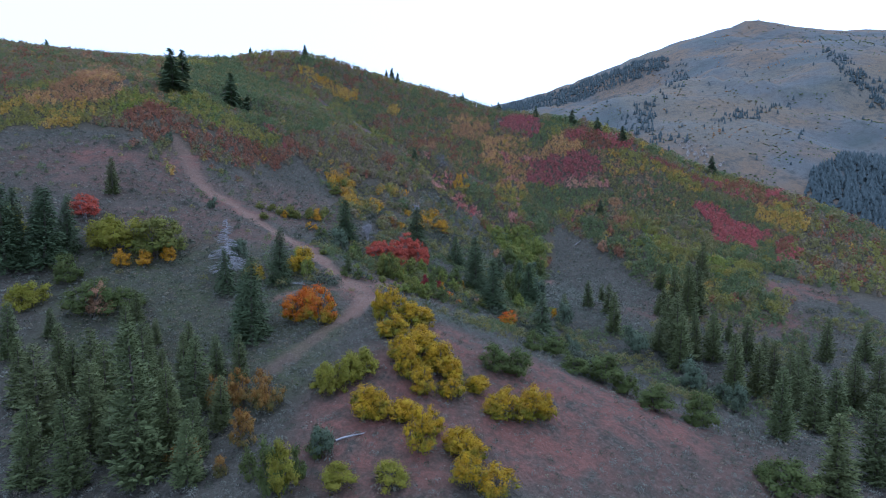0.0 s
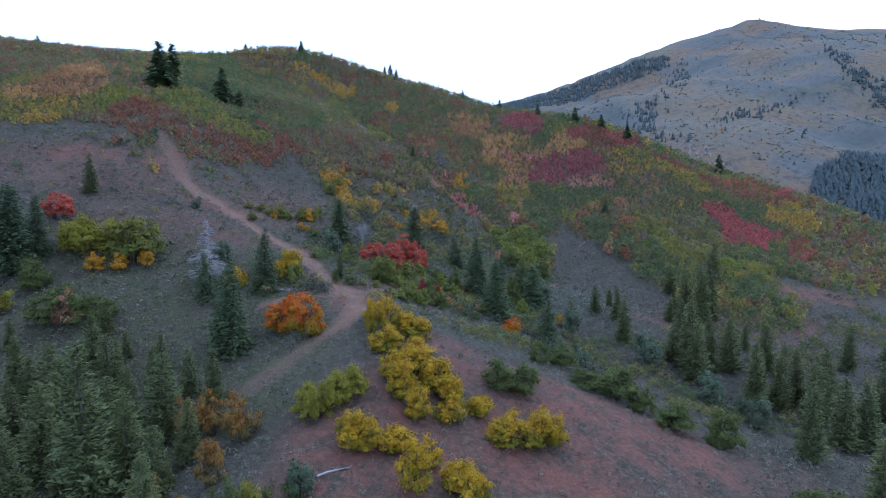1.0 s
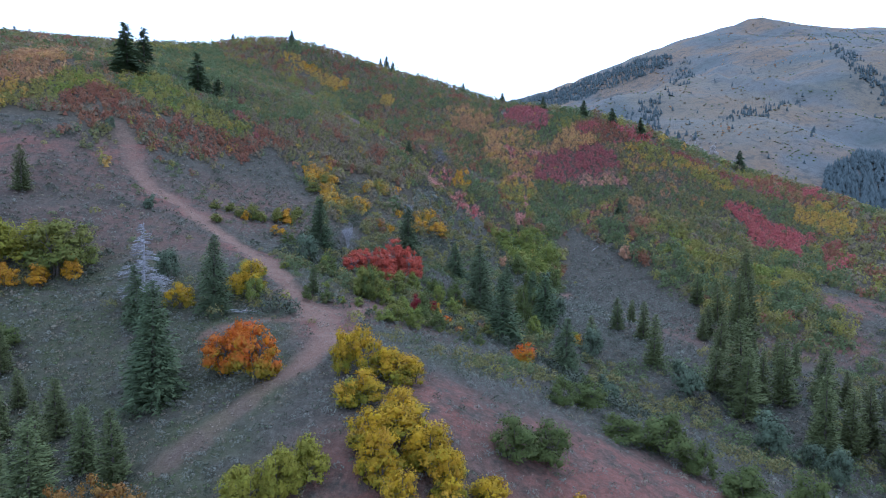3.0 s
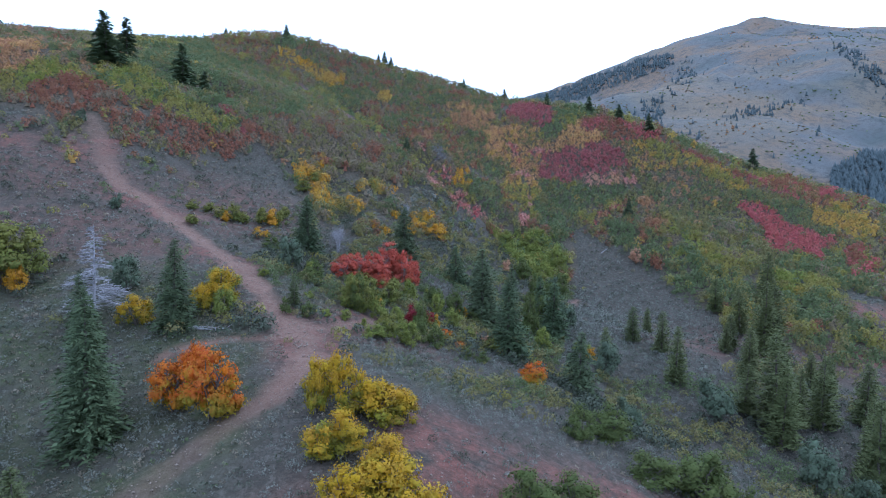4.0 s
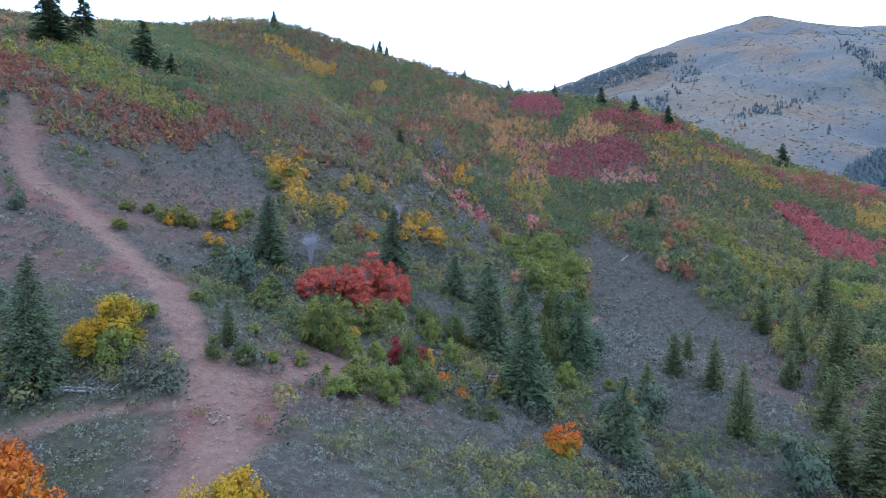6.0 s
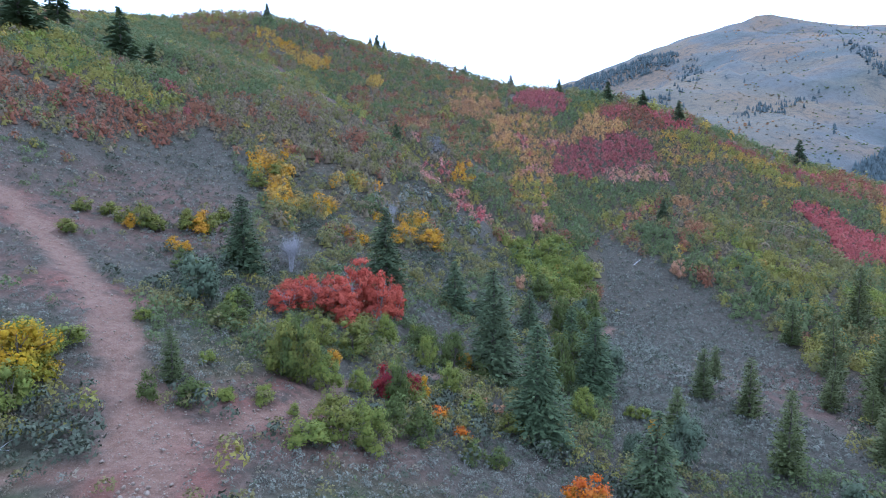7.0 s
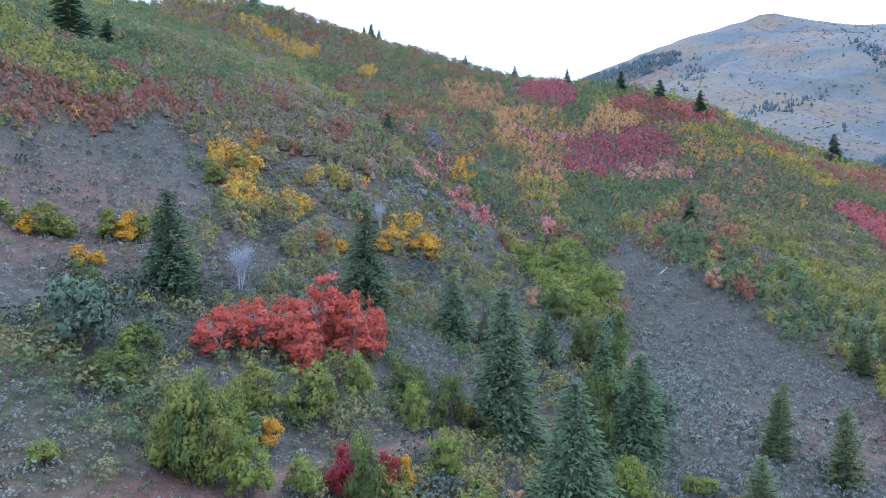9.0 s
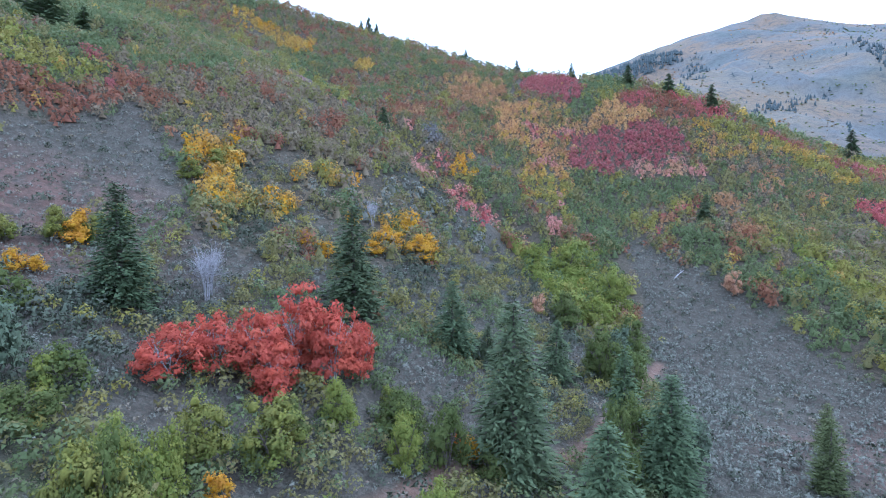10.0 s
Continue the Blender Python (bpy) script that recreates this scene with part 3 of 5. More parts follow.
# ---- the ground: one sheet to the horizon ----
def build_ground():
    grow = 0.75 * np.cumsum(1.052 ** np.arange(1, 106))
    gx, gy = np.meshgrid(np.r_[-72 - grow[::-1], np.arange(-72, 62, 0.75), 62 + grow], np.r_[44 - grow[::-1], np.arange(44, 150, 0.75), 150 + grow], indexing="xy")
    x, y = gx.ravel(), gy.ravel()
    z = ground(x, y)
    trail = (1 - smooth(0.8, 2.1, near_line(x, y, main_trail) + (fnoise(x / 2.2, y / 2.2, 3, 5) - 0.5) * 2.6)) * (0.35 + 0.65 * smooth(64, 74, y)) * (1 - 0.55 * smooth(117, 130, y))
    side = (1 - smooth(0.3, 1.0, np.minimum(near_line(x, y, side_trail), near_line(x, y, west_path)) + (fnoise(x / 1.5, y / 1.5, 2, 6) - 0.5) * 0.8)) * 0.85
    trail = np.maximum(trail, side)
    z -= 0.14 * trail
    z += (fnoise(x / 1.1, y / 1.1, 2, 12) - 0.5) * 0.22 * (1 - trail) * (1 - smooth(150, 220, y))
    soil, grass = np.maximum(ovals(x, y, red_soil), 0.5 * ovals(x, y, pink_soil)), ovals(x, y, green_grass)
    soil = np.maximum(soil, 0.7 * (1 - smooth(0.8, 2.2, near_line(x, y, bare_streak))))
    litter = np.zeros(len(x))
    for poly in thickets:
        litter = np.maximum(litter, inside(x, y, poly) * 0.75)
    litter *= smooth(1.0, 3.0, np.minimum(near_line(x, y, bare_streak), near_line(x, y, grey_streak) - 1.5))
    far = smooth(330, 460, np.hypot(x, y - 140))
    i = np.arange(len(x)).reshape(gx.shape)
    faces = np.stack([i[:-1, :-1], i[:-1, 1:], i[1:, 1:], i[1:, :-1]], -1).reshape(-1, 4)
    me = mesh_from("ground", np.c_[x, y, z], faces, SOIL, None, True)
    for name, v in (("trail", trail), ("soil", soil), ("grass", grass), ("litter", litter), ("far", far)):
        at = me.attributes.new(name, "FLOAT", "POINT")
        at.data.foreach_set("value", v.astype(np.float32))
    tagged(new("ground", me), "sage-covered hillside of grey and red earth", "ground", kind="structure")


build_ground()


# ---- trees and bushes ----
def templates(kind, count, lobes, leaf, variants, stems=4, seed=0, rise=1.35, open_crown=1.0):
    out = []
    for k in range(variants):
        gen = np.random.default_rng(seed + 31 * k + 7)
        v, f, bend, tone = crown_shape(gen, lobes, count, leaf, rise, open_crown)
        crown = mesh_from("crown", v, f, LEAF[kind], tone, bend=bend)
        limbs = [mesh_from("trunk", *s, BARK if kind not in ("grey", "red") else DEADWOOD, None, True) for s in stem_shapes(gen, stems, *((0.85, 0.4, 0.008, 24) if kind == "grey" else (0.7, 0.3, 0.008, 10) if kind == "red" else ()))]
        out.append((crown, limbs))
    return out


def plant_tree(name, x, y, wide, tall, parts, label, category, group, turn):
    root = new(name)
    root.empty_display_size = 0.2
    root.matrix_world = Matrix.LocRotScale((x, y, height(x, y) - 0.08), Euler((random.gauss(0, 0.03), random.gauss(0, 0.03), turn)), (wide, wide, tall))
    for part_name, me in parts:
        new(part_name, me).parent = root
    return tagged(root, label, category, group)


BROAD = {}


def bush(kind, name, label, x, y, tall, wide, group):
    size = "large" if tall * wide > 9 else "small"
    if (kind, size) not in BROAD:
        seed = len(kind) * 13 + ord(kind[0]) + len(size)
        if kind == "grey":
            BROAD[kind, size] = templates(kind, 560, 40, 0.022, 2, 9, seed)
        elif kind == "red":
            BROAD[kind, size] = templates(kind, 4400, 60, 0.030, 4, 6, seed, 0.9, 0.9)
        elif size == "large":
            BROAD[kind, size] = templates(kind, 3700, 46, 0.031, 3, 4, seed, 1.2, 1.0)
        else:
            BROAD[kind, size] = templates(kind, 1500, 26, 0.047, 3, 3, seed, 1.25)
    crown, limbs = random.choice(BROAD[kind, size])
    wide *= 1.12
    plant_tree(name, x, y, wide, tall * 1.05, [("crown", crown)] + [("trunk", s) for s in limbs], label, "tree" if tall > 3 else "bush", group, random.uniform(0, 6.28))


# x, y, height, width
yellow_bushes = [(-7.8, 71.7, 2.7, 3.4), (-4, 69.4, 3.2, 4.2), (-5.5, 64.6, 3, 3.6), (-2.7, 63.1, 2.9, 3.8), (-4.4, 59.5, 3.3, 3.6), (-0.9, 59.5, 3.3, 3.3), (0.8, 58.7, 3.3, 3.3), (-3.2, 56.5, 2.7, 3.4), (1, 55.8, 2.8, 3.1), (-7.3, 49.8, 2.6, 2.7), (-4.1, 49.9, 2.3, 2.5), (-1.1, 49.8, 2.5, 2.7), (3.7, 58.2, 2.2, 2.7), (5.9, 55.5, 2.8, 3.1), (8, 56, 3.1, 2.9), (10.9, 57.4, 3.6, 2.9), (1.1, 47.9, 2.6, 2.6), (2.8, 47.7, 2.4, 2.6), (-8, 68.6, 4.4, 2.3), (-6, 68.8, 5, 3.1), (-3.6, 68.5, 3.6, 4.2), (-1.9, 70.1, 2.4, 2.7), (-6.8, 63.5, 2.6, 2.8), (-2.4, 61, 3.8, 4.9)]
yellow_bushes += [(-3.8, 57.4, 4.3, 3.5), (-0.3, 58.8, 4.2, 4.7), (1.1, 57.3, 3.7, 2.9), (3.7, 58.2, 2.3, 2.9), (-2, 55.2, 3.5, 3.1), (-2.1, 46.4, 4.6, 3.4), (1.7, 47.2, 3.4, 3.9), (-3.7, 51, 2.3, 3.3), (6.1, 55.3, 3.6, 4.1), (9.4, 56.8, 4.2, 3.7), (-6, 50.5, 3.2, 3.2), (4.4, 43.4, 2.7, 3.7), (2.1, 43.1, 3.6, 3.2), (-7.1, 51, 3.2, 3.7)]
lime_bushes = [(-11, 54.4, 4, 3.2), (-9.3, 55.9, 3.4, 3.1), (-8, 57.6, 2.7, 2.7), (-12.2, 56.1, 2.3, 2.6), (-11.7, 55, 3.5, 3.5), (-9.4, 55.3, 4.5, 3.1), (-7.8, 56.7, 2.8, 2.8), (-6.4, 63.9, 2.4, 2.6), (-8.1, 41.7, 2.6, 3.5), (-4.1, 41.9, 2.6, 3.5), (-22.4, 88.3, 4.4, 4.3), (-23.6, 86.6, 3.5, 3.2), (-12.2, 40.9, 5.2, 3), (-28.6, 83.7, 3.4, 3.4)]
orange_bushes = [(-19.3, 71.5, 4.6, 4.1), (-15.5, 69, 6.2, 4.8), (-18, 72.5, 4.8, 3.9), (11, 93.1, 3.5, 3.9), (1, 99.9, 1.8, 2), (2.8, 99.2, 1.2, 1.6), (3, 117.8, 1, 1.8), (4.4, 118, 1.1, 1.8)]
rust_bushes = [(-22.9, 55.1, 4.6, 2.9), (-20.2, 54.9, 4.6, 3.1), (-17.1, 53.2, 5, 3.3), (-17.8, 48.1, 3.8, 2.5), (-21.9, 46.6, 3.2, 2.4), (-18.5, 44.8, 1.9, 1.6), (-23.9, 48, 2, 2)]
gold_bushes = [(-0.2, 103.7, 2.6, 1.4), (-7.7, 103.4, 1.8, 1.8), (-9.8, 100.8, 1.6, 1.5), (4.1, 116.2, 2.1, 1.8), (-50.6, 87.1, 3.1, 3.1), (-47.3, 87.6, 2.9, 3.1), (-44.1, 89.2, 3.4, 2.7), (-0.3, 104, 2.4, 1.5), (22.5, 111, 2.4, 2.1), (-4.9, 149.5, 3.4, 5.1), (-0.9, 150.9, 3.7, 5.1), (-0.2, 153.6, 3.3, 4.7), (-28.8, 127.7, 2.9, 2.7), (-34.6, 121.9, 2, 2.1), (-28.7, 119.7, 1.9, 2.1), (-13.1, 140.7, 2.2, 3), (-10.7, 140.4, 2.2, 3), (-6.3, 146.7, 2, 3.4), (-29.1, 126.8, 2.1, 3.3), (-28.9, 120.6, 1.1, 1.6), (-27.7, 120.6, 1.4, 1.6)]
olive_bushes = [(-33.6, 122.8, 3.3, 3.1), (-30.1, 126.2, 3.3, 2.9), (-27.7, 128.1, 2.9, 2.7), (-35.5, 122.3, 2.3, 3.1), (-32.5, 123.5, 2.3, 3.1), (-37.7, 122.9, 2, 2.5), (-30.6, 127.3, 2.2, 2.7), (-27.8, 131.6, 2.4, 2.8), (-28.2, 147.4, 2.8, 3.5), (-27.2, 152.6, 2.7, 3.7), (-39.5, 121.1, 1.8, 2.7), (-36.8, 114, 1.6, 2.6), (-7.2, 98.6, 3.2, 2.9), (-4.3, 113.6, 3.6, 3.2), (2, 107.1, 3.3, 3), (-6.7, 90.1, 2, 3.4), (6.9, 103.4, 2.1, 2.8), (4.1, 104.8, 2.1, 2.9), (-46.8, 90.1, 7.5, 7.8), (-53.5, 89.9, 7.2, 6.9), (-51, 92.1, 6.6, 7.5), (-44.6, 91.3, 6.1, 5.6), (-56.5, 91, 6, 5.6), (-56.5, 76, 4.3, 4.7)]
olive_bushes += [(-57.4, 74.1, 4.6, 3.8), (-68.8, 88.4, 7.5, 5.4), (-5.4, 91.8, 3.3, 3.4), (-3, 92.3, 3.2, 3.2), (-9.4, 105.7, 3.6, 3.4), (-6.6, 107.6, 4, 4.3), (-23.2, 93.3, 1.9, 2.9), (-10.5, 98.6, 4.6, 3.4), (-8.8, 98.4, 4.2, 2.7), (-23.3, 90.4, 3.4, 3.9), (-21.3, 86.1, 3.4, 2.6), (-10.8, 101.5, 4.1, 2.5), (-9.6, 102.2, 3.3, 2.3)]
green_bushes = [(-0.3, 116.4, 3.7, 3.7), (-6.4, 110.3, 3.1, 3.1), (21.6, 135.9, 6.2, 4.6), (19.6, 139.4, 6.9, 4.3), (18.3, 152.4, 5.4, 4.8), (26.3, 150.5, 5.9, 4.7), (5.4, 115.1, 2.9, 3.3), (-13.1, 41, 5.8, 3), (-11.6, 42.6, 3.6, 1.8), (-22.2, 48.9, 3.1, 2.3), (-15.7, 43.3, 2.7, 1.8), (-10.7, 45.8, 2.6, 2.2), (22.6, 76.1, 4.8, 7.3), (24.9, 73.7, 3.8, 4.1), (18.4, 76.2, 3.2, 5.4), (27.3, 69.6, 4.4, 5.9), (33.3, 70, 5.2, 5.5), (16.9, 83.9, 4.2, 5.5), (13.5, 80.7, 3.6, 3.9), (6, 63.7, 3.6, 4.3), (9, 64.6, 3.8, 4.4), (-2.1, 96.1, 3, 2.9), (0, 95.9, 2.9, 2.5), (3.6, 96.4, 1.8, 2.2)]
green_bushes += [(5.5, 97, 1.5, 2.2), (-16.7, 103.8, 2.6, 3.5), (-25, 114.4, 2.7, 3.2), (-13.8, 90.9, 1.8, 2.1), (-48, 75.3, 5.8, 7), (-55.7, 81.9, 5, 5), (-44.1, 76.8, 3.9, 4.7), (35.7, 55.1, 4.1, 6.4), (35, 57.8, 3, 3.6), (42.7, 59.1, 2.5, 3.7), (-2.2, 100.7, 4.9, 2.4), (-0.9, 116.1, 3.1, 3.4), (2.5, 114.4, 4.9, 3.8), (17.7, 122.7, 6.3, 4.4), (19.1, 140.5, 3.2, 4.9), (-16.1, 90, 2, 1.5), (-9.4, 98.6, 5.6, 3), (-16.9, 107.3, 2.8, 3.2), (14.4, 117.6, 7.5, 3.7), (18.4, 127.3, 4.5, 2.8), (19, 156, 3.1, 3.9)]
red_bushes = [(-13.8, 111.9, 4.6, 4.6), (-12.2, 114.8, 5, 4.9), (-10.2, 115.5, 6.1, 5), (-8, 118.9, 7, 5.9), (-5.7, 119.1, 7.4, 5.3), (-4.1, 120.8, 5.5, 3.6), (-8.4, 114.5, 4.3, 4.3), (-64, 99.5, 5.6, 6.1)]
crimson_bushes = [(-3.5, 101.5, 3.1, 2.3), (-1.2, 103.2, 3, 2.4)]
peach_bushes = [(3.9, 107.6, 1.2, 1.6), (5.2, 107.6, 1.1, 1.6), (6.5, 106.8, 1.2, 1.6), (48.3, 168, 4.9, 3.3), (-46.9, 75.4, 5, 3.9), (-4.5, 132.5, 2.5, 2.2), (14.8, 152.6, 3.3, 2.4)]
grey_bushes = [(-17, 124.6, 5.1, 3.8), (-17.1, 125.6, 5.1, 3.8), (-7.2, 153.8, 5.1, 2.8)]
fresh_bushes = [(-10.5, 98.8, 3.6, 2.6), (-0.8, 103.1, 2.8, 2.8), (27.4, 161.9, 7.5, 5.8), (22.1, 169.1, 6.1, 6.8), (16.4, 167.6, 4.7, 5.4), (23.3, 156.6, 4.3, 5), (-4.4, 95.5, 2.2, 2.5), (26.1, 176.6, 4.3, 5.7), (15.5, 111.9, 3.6, 2.9), (21.1, 114.5, 1.5, 1.7), (22.5, 114.7, 1.2, 1.7), (15.3, 110.7, 3.9, 3.1), (-8.1, 92.5, 1, 1), (-21.5, 99.7, 1.2, 1.6), (-0.2, 112.2, 3.7, 2.5), (-5.1, 100.1, 2.6, 2), (-2.4, 102, 3.4, 2.1), (-12.3, 91.9, 1, 1.6), (-10.4, 93.6, 1, 1.5), (-10.1, 93, 1.4, 1.4), (-12.1, 92, 1.1, 1.2), (-15.1, 96, 1.3, 1.6), (-9.9, 103.6, 3.5, 1.8), (-17.5, 106.8, 2.8, 2.2)]
fresh_bushes += [(-1.7, 119.4, 1.6, 1.6), (-0.1, 114.6, 3.6, 2.5), (22.5, 114.8, 1.5, 2.1)]
BUSH_KINDS = [
    (yellow_bushes, "yellow", "maple_bush", "bright yellow autumn maple bush on the red spur", "yellow maples on the spur"),
    (lime_bushes, "lime", "oak_bush", "yellow-green autumn oak bush", "yellow-green oaks"),
    (orange_bushes, "orange", "maple_bush", "orange and rust autumn maple bush", "orange maples"),
    (rust_bushes, "rust_orange", "maple_bush", "dull rust-orange maple bush among spruces", "rust maples"),
    (gold_bushes, "gold", "maple_bush", "golden autumn maple bush", "golden maples"),
    (olive_bushes, "olive_yellow", "oak_bush", "olive and yellow turning oak bush", "turning oaks"),
    (green_bushes, "green", "oak_bush", "dark green leafy oak bush", "green oaks"),
    (red_bushes, "red", "maple_bush", "scarlet red autumn maple with grey bare twigs", "scarlet maples"),
    (crimson_bushes, "deep_crimson", "maple_bush", "small deep crimson maple bush", "crimson maples"),
    (peach_bushes, "peach", "maple_bush", "pale peach fading maple bush", "peach maples"),
    (grey_bushes, "grey", "bare_bush", "grey leafless bush with bare twigs", "bare bushes"),
    (fresh_bushes, "yellowgreen", "aspen_bush", "light green and yellow leafy sapling", "light green saplings"),
]
for spots, kind, name, label, group in BUSH_KINDS:
    for x, y, tall, wide in spots:
        if kind == "lime" and y > 80:
            bush("yellow", name, "bright yellow maple bush beside a pine", x, y, tall, wide, group)
        elif kind == "olive_yellow" and x > -25 and random.random() < 0.55:
            bush("yellowgreen", "oak_bush", "light yellow-green turning oak bush", x, y, tall, wide, group)
        elif kind == "olive_yellow" and x < -40:
            bush(random.choice(("lime", "lime", "gold", "olive_yellow")), "maple_bush", "yellow and green maple bush on the slope", x, y, tall, wide, group)
        else:
            bush(kind, name, label, x, y, tall, wide, group)


def conifer_set(kind, radius, levels, per, bare, droop, size, variants, seed, taper=0.75):
    out = []
    for k in range(variants):
        gen = np.random.default_rng(seed + k)
        v, f, bend = conifer_shape(gen, radius * gen.uniform(0.9, 1.1), levels, per, bare, droop, size, taper)
        crown = mesh_from("crown", v, f, LEAF[kind], bend=bend)
        trunk = mesh_from("trunk", *tube([(0, 0, -0.03), (0.002, 0.003, 0.35), (0, 0, 0.97)], [0.022, 0.014, 0.002], 7), BARK, None, True)
        out.append([("trunk", trunk), ("crown", crown)])
    return out


TALL_SPRUCE = conifer_set("spruce", 0.225, 62, 15, 0.03, 0.30, 0.027, 3, 150, 0.62)
SPRUCE = conifer_set("spruce", 0.235, 44, 12, 0.03, 0.36, 0.037, 3, 100)
PINE = conifer_set("pine", 0.195, 48, 12, 0.04, -0.15, 0.033, 4, 200, 0.5)
DISTANT = conifer_set("spruce", 0.25, 22, 8, 0.03, 0.36, 0.08, 3, 300)


def conifer(x, y, tall, kind="spruce", broad=1.0):
    parts = random.choice({"spruce": TALL_SPRUCE if tall > 8 else SPRUCE, "pine": PINE, "distant": DISTANT}[kind])
    w = tall * (random.uniform(1.1, 1.4) if kind != "pine" else random.uniform(0.95, 1.25))
    w *= broad
    if kind != "pine":
        plant_tree("spruce_tree", x, y, w, tall, parts, "dark green spruce with drooping boughs", "conifer", "spruces", random.uniform(0, 6.28))
    else:
        plant_tree("pine_tree", x, y, w, tall, parts, "slender olive green young pine", "conifer", "pines", random.uniform(0, 6.28))


# x, y, height
basin_conifers = [(-31.5, 80.5, 6.5), (-25.5, 71.5, 8.5), (-40.7, 54.8, 10.5), (-35.9, 57.9, 8.9), (-26.2, 46.7, 14.5), (-25.8, 56.3, 8.4), (-66.8, 85.7, 11.1), (-63.1, 87.2, 11.3), (-60, 88.6, 9.2), (-24.6, 83, 8.7), (-27.5, 72.4, 9.3), (-34.8, 53.3, 9.1), (-25.4, 50.2, 8.6), (-32.6, 47.3, 8.6), (-39.9, 61.8, 8.2), (-28.1, 52.5, 8.9), (-61.1, 85, 12.3), (-59.2, 86.8, 10), (-24, 68.8, 10.9), (-63.9, 84.7, 12.8), (-65.6, 82.9, 13), (-61.3, 83, 12.1), (-67, 87.2, 11.8), (-24, 72.1, 8.8)]
basin_pines = [(-63.9, 108.1, 7.3), (-50.6, 70.7, 3.9), (-34.8, 63.5, 7.7), (-29.8, 62.8, 5.7), (-27.5, 62.9, 4.8), (-36.9, 70.5, 3.6), (-15.8, 92.4, 3.7), (-46.5, 60.1, 7.7), (-42.7, 62.9, 6), (-22.3, 59.8, 5.7), (-34.5, 59.8, 6.3), (-37.4, 48.5, 7.8), (-21.1, 44.2, 5.7), (-21.3, 51.8, 5.5), (-36.1, 67.2, 5.3), (-52.8, 66.4, 7), (-45.4, 64.7, 6.8), (-31.4, 51, 6.7), (-22.3, 47.9, 5.8), (-30.2, 59, 6.2), (-40.8, 57.7, 6.6), (-27.5, 61.4, 5.3), (-36.9, 65.5, 5.6), (-41.4, 74.2, 4.7), (-35.6, 65.9, 7.1), (-29.8, 61, 6.4), (-31, 66.7, 5.1), (-39.6, 68.6, 6.4), (-25.7, 61.8, 5.1)]
draw_pines = [(24.6, 111.3, 5.6), (32, 121.6, 6), (37.4, 130.1, 4.7), (35.5, 117.9, 6.8), (33.4, 107.7, 8.2), (48.3, 123.5, 5.2), (40.2, 102.1, 6.7), (46.7, 101.2, 7.9), (51.2, 120.5, 4.8), (55.7, 112.5, 5.5), (57.2, 94.1, 8.9), (64.7, 101.4, 4), (59.3, 90.6, 8.5), (60.9, 103.6, 5.9), (58.6, 112.5, 5.5), (51.4, 111.9, 5.9), (53.1, 92, 8.8), (57.4, 145.6, 7.2), (47, 124.6, 5.5), (50.4, 125.6, 6.2), (34, 115.7, 7.3), (45.1, 110.4, 8.1), (63.2, 95.7, 9.1), (57.6, 103.9, 8.8), (85.9, 111.3, 8.2)]
draw_spruces = [(41.6, 96.4, 10), (47.7, 89.1, 11.4), (57.1, 135.2, 9.2), (54.8, 123.4, 12.7), (42.5, 57.9, 9.3), (51.4, 63.8, 11), (56.6, 89, 9.5), (55.6, 81.2, 10.4), (68.9, 91.1, 9.7), (68.6, 146.6, 10.7), (42.7, 99.3, 12.6), (50.1, 101.6, 9.7), (49.7, 92.7, 9.8), (59.8, 82.3, 9.6), (70, 87.7, 10.3), (45.8, 73.5, 10.2), (58, 126.4, 11.9), (76.5, 109.3, 9.2)]
gully_spruces = [(17.7, 99.2, 7.7), (-20.7, 119.3, 8.8), (-6.2, 131.2, 10.3), (3.1, 132.6, 7.2), (7, 116.5, 12.2), (13.6, 135.7, 6.2), (9.5, 103.5, 10.3), (18.3, 118.6, 8.9), (6.4, 133.4, 4.5), (17.5, 125.7, 7.9), (16.4, 99, 7.3)]
ridge_spruces = [(-81.2, 168.1, 10.3), (-86.1, 186.8, 11.8), (-66.1, 176.6, 11.7), (-63.9, 184.3, 7.9), (-9.3, 191.3, 4), (-32.1, 231, 4.8), (-9.8, 189.4, 4.8), (53.4, 189.4, 5.4), (-27, 300, 8), (-24, 299, 6.5), (-30, 301, 6), (27, 275, 6), (43, 262, 5.5), (57, 250, 6.5), (66, 241, 6.5), (74, 232, 7), (109, 227, 8), (-118, 299, 8), (-100, 296, 7), (-70, 289, 7), (10, 289, 5), (-79, 166, 13), (-250, 318, 6.5), (-241, 324, 7.5), (-232, 330, 8.5), (-223, 321, 9.5), (-214, 327, 6.5), (-205, 318, 7.5), (-196, 324, 8.5), (-187, 330, 9.5), (-178, 321, 6.5), (-169, 327, 7.5), (-160, 318, 8.5), (-151, 324, 9.5), (-142, 330, 6.5), (-133, 321, 7.5)]
junipers = [(34.8, 99.6, 5.9), (39.6, 86.7, 6.1), (22, 93.3, 4.1), (-19.9, 105.9, 5.1), (-10.2, 45.4, 3.1), (23.4, 146, 4.6), (44.7, 86.7, 3.9), (45, 82.9, 4.7), (23.6, 106.9, 5.5), (18.6, 106.1, 2.8), (-33.2, 90.1, 4.5), (-45.6, 110.3, 2.8), (-65, 133.6, 2.7), (21, 121.9, 5.3)]
stand = []
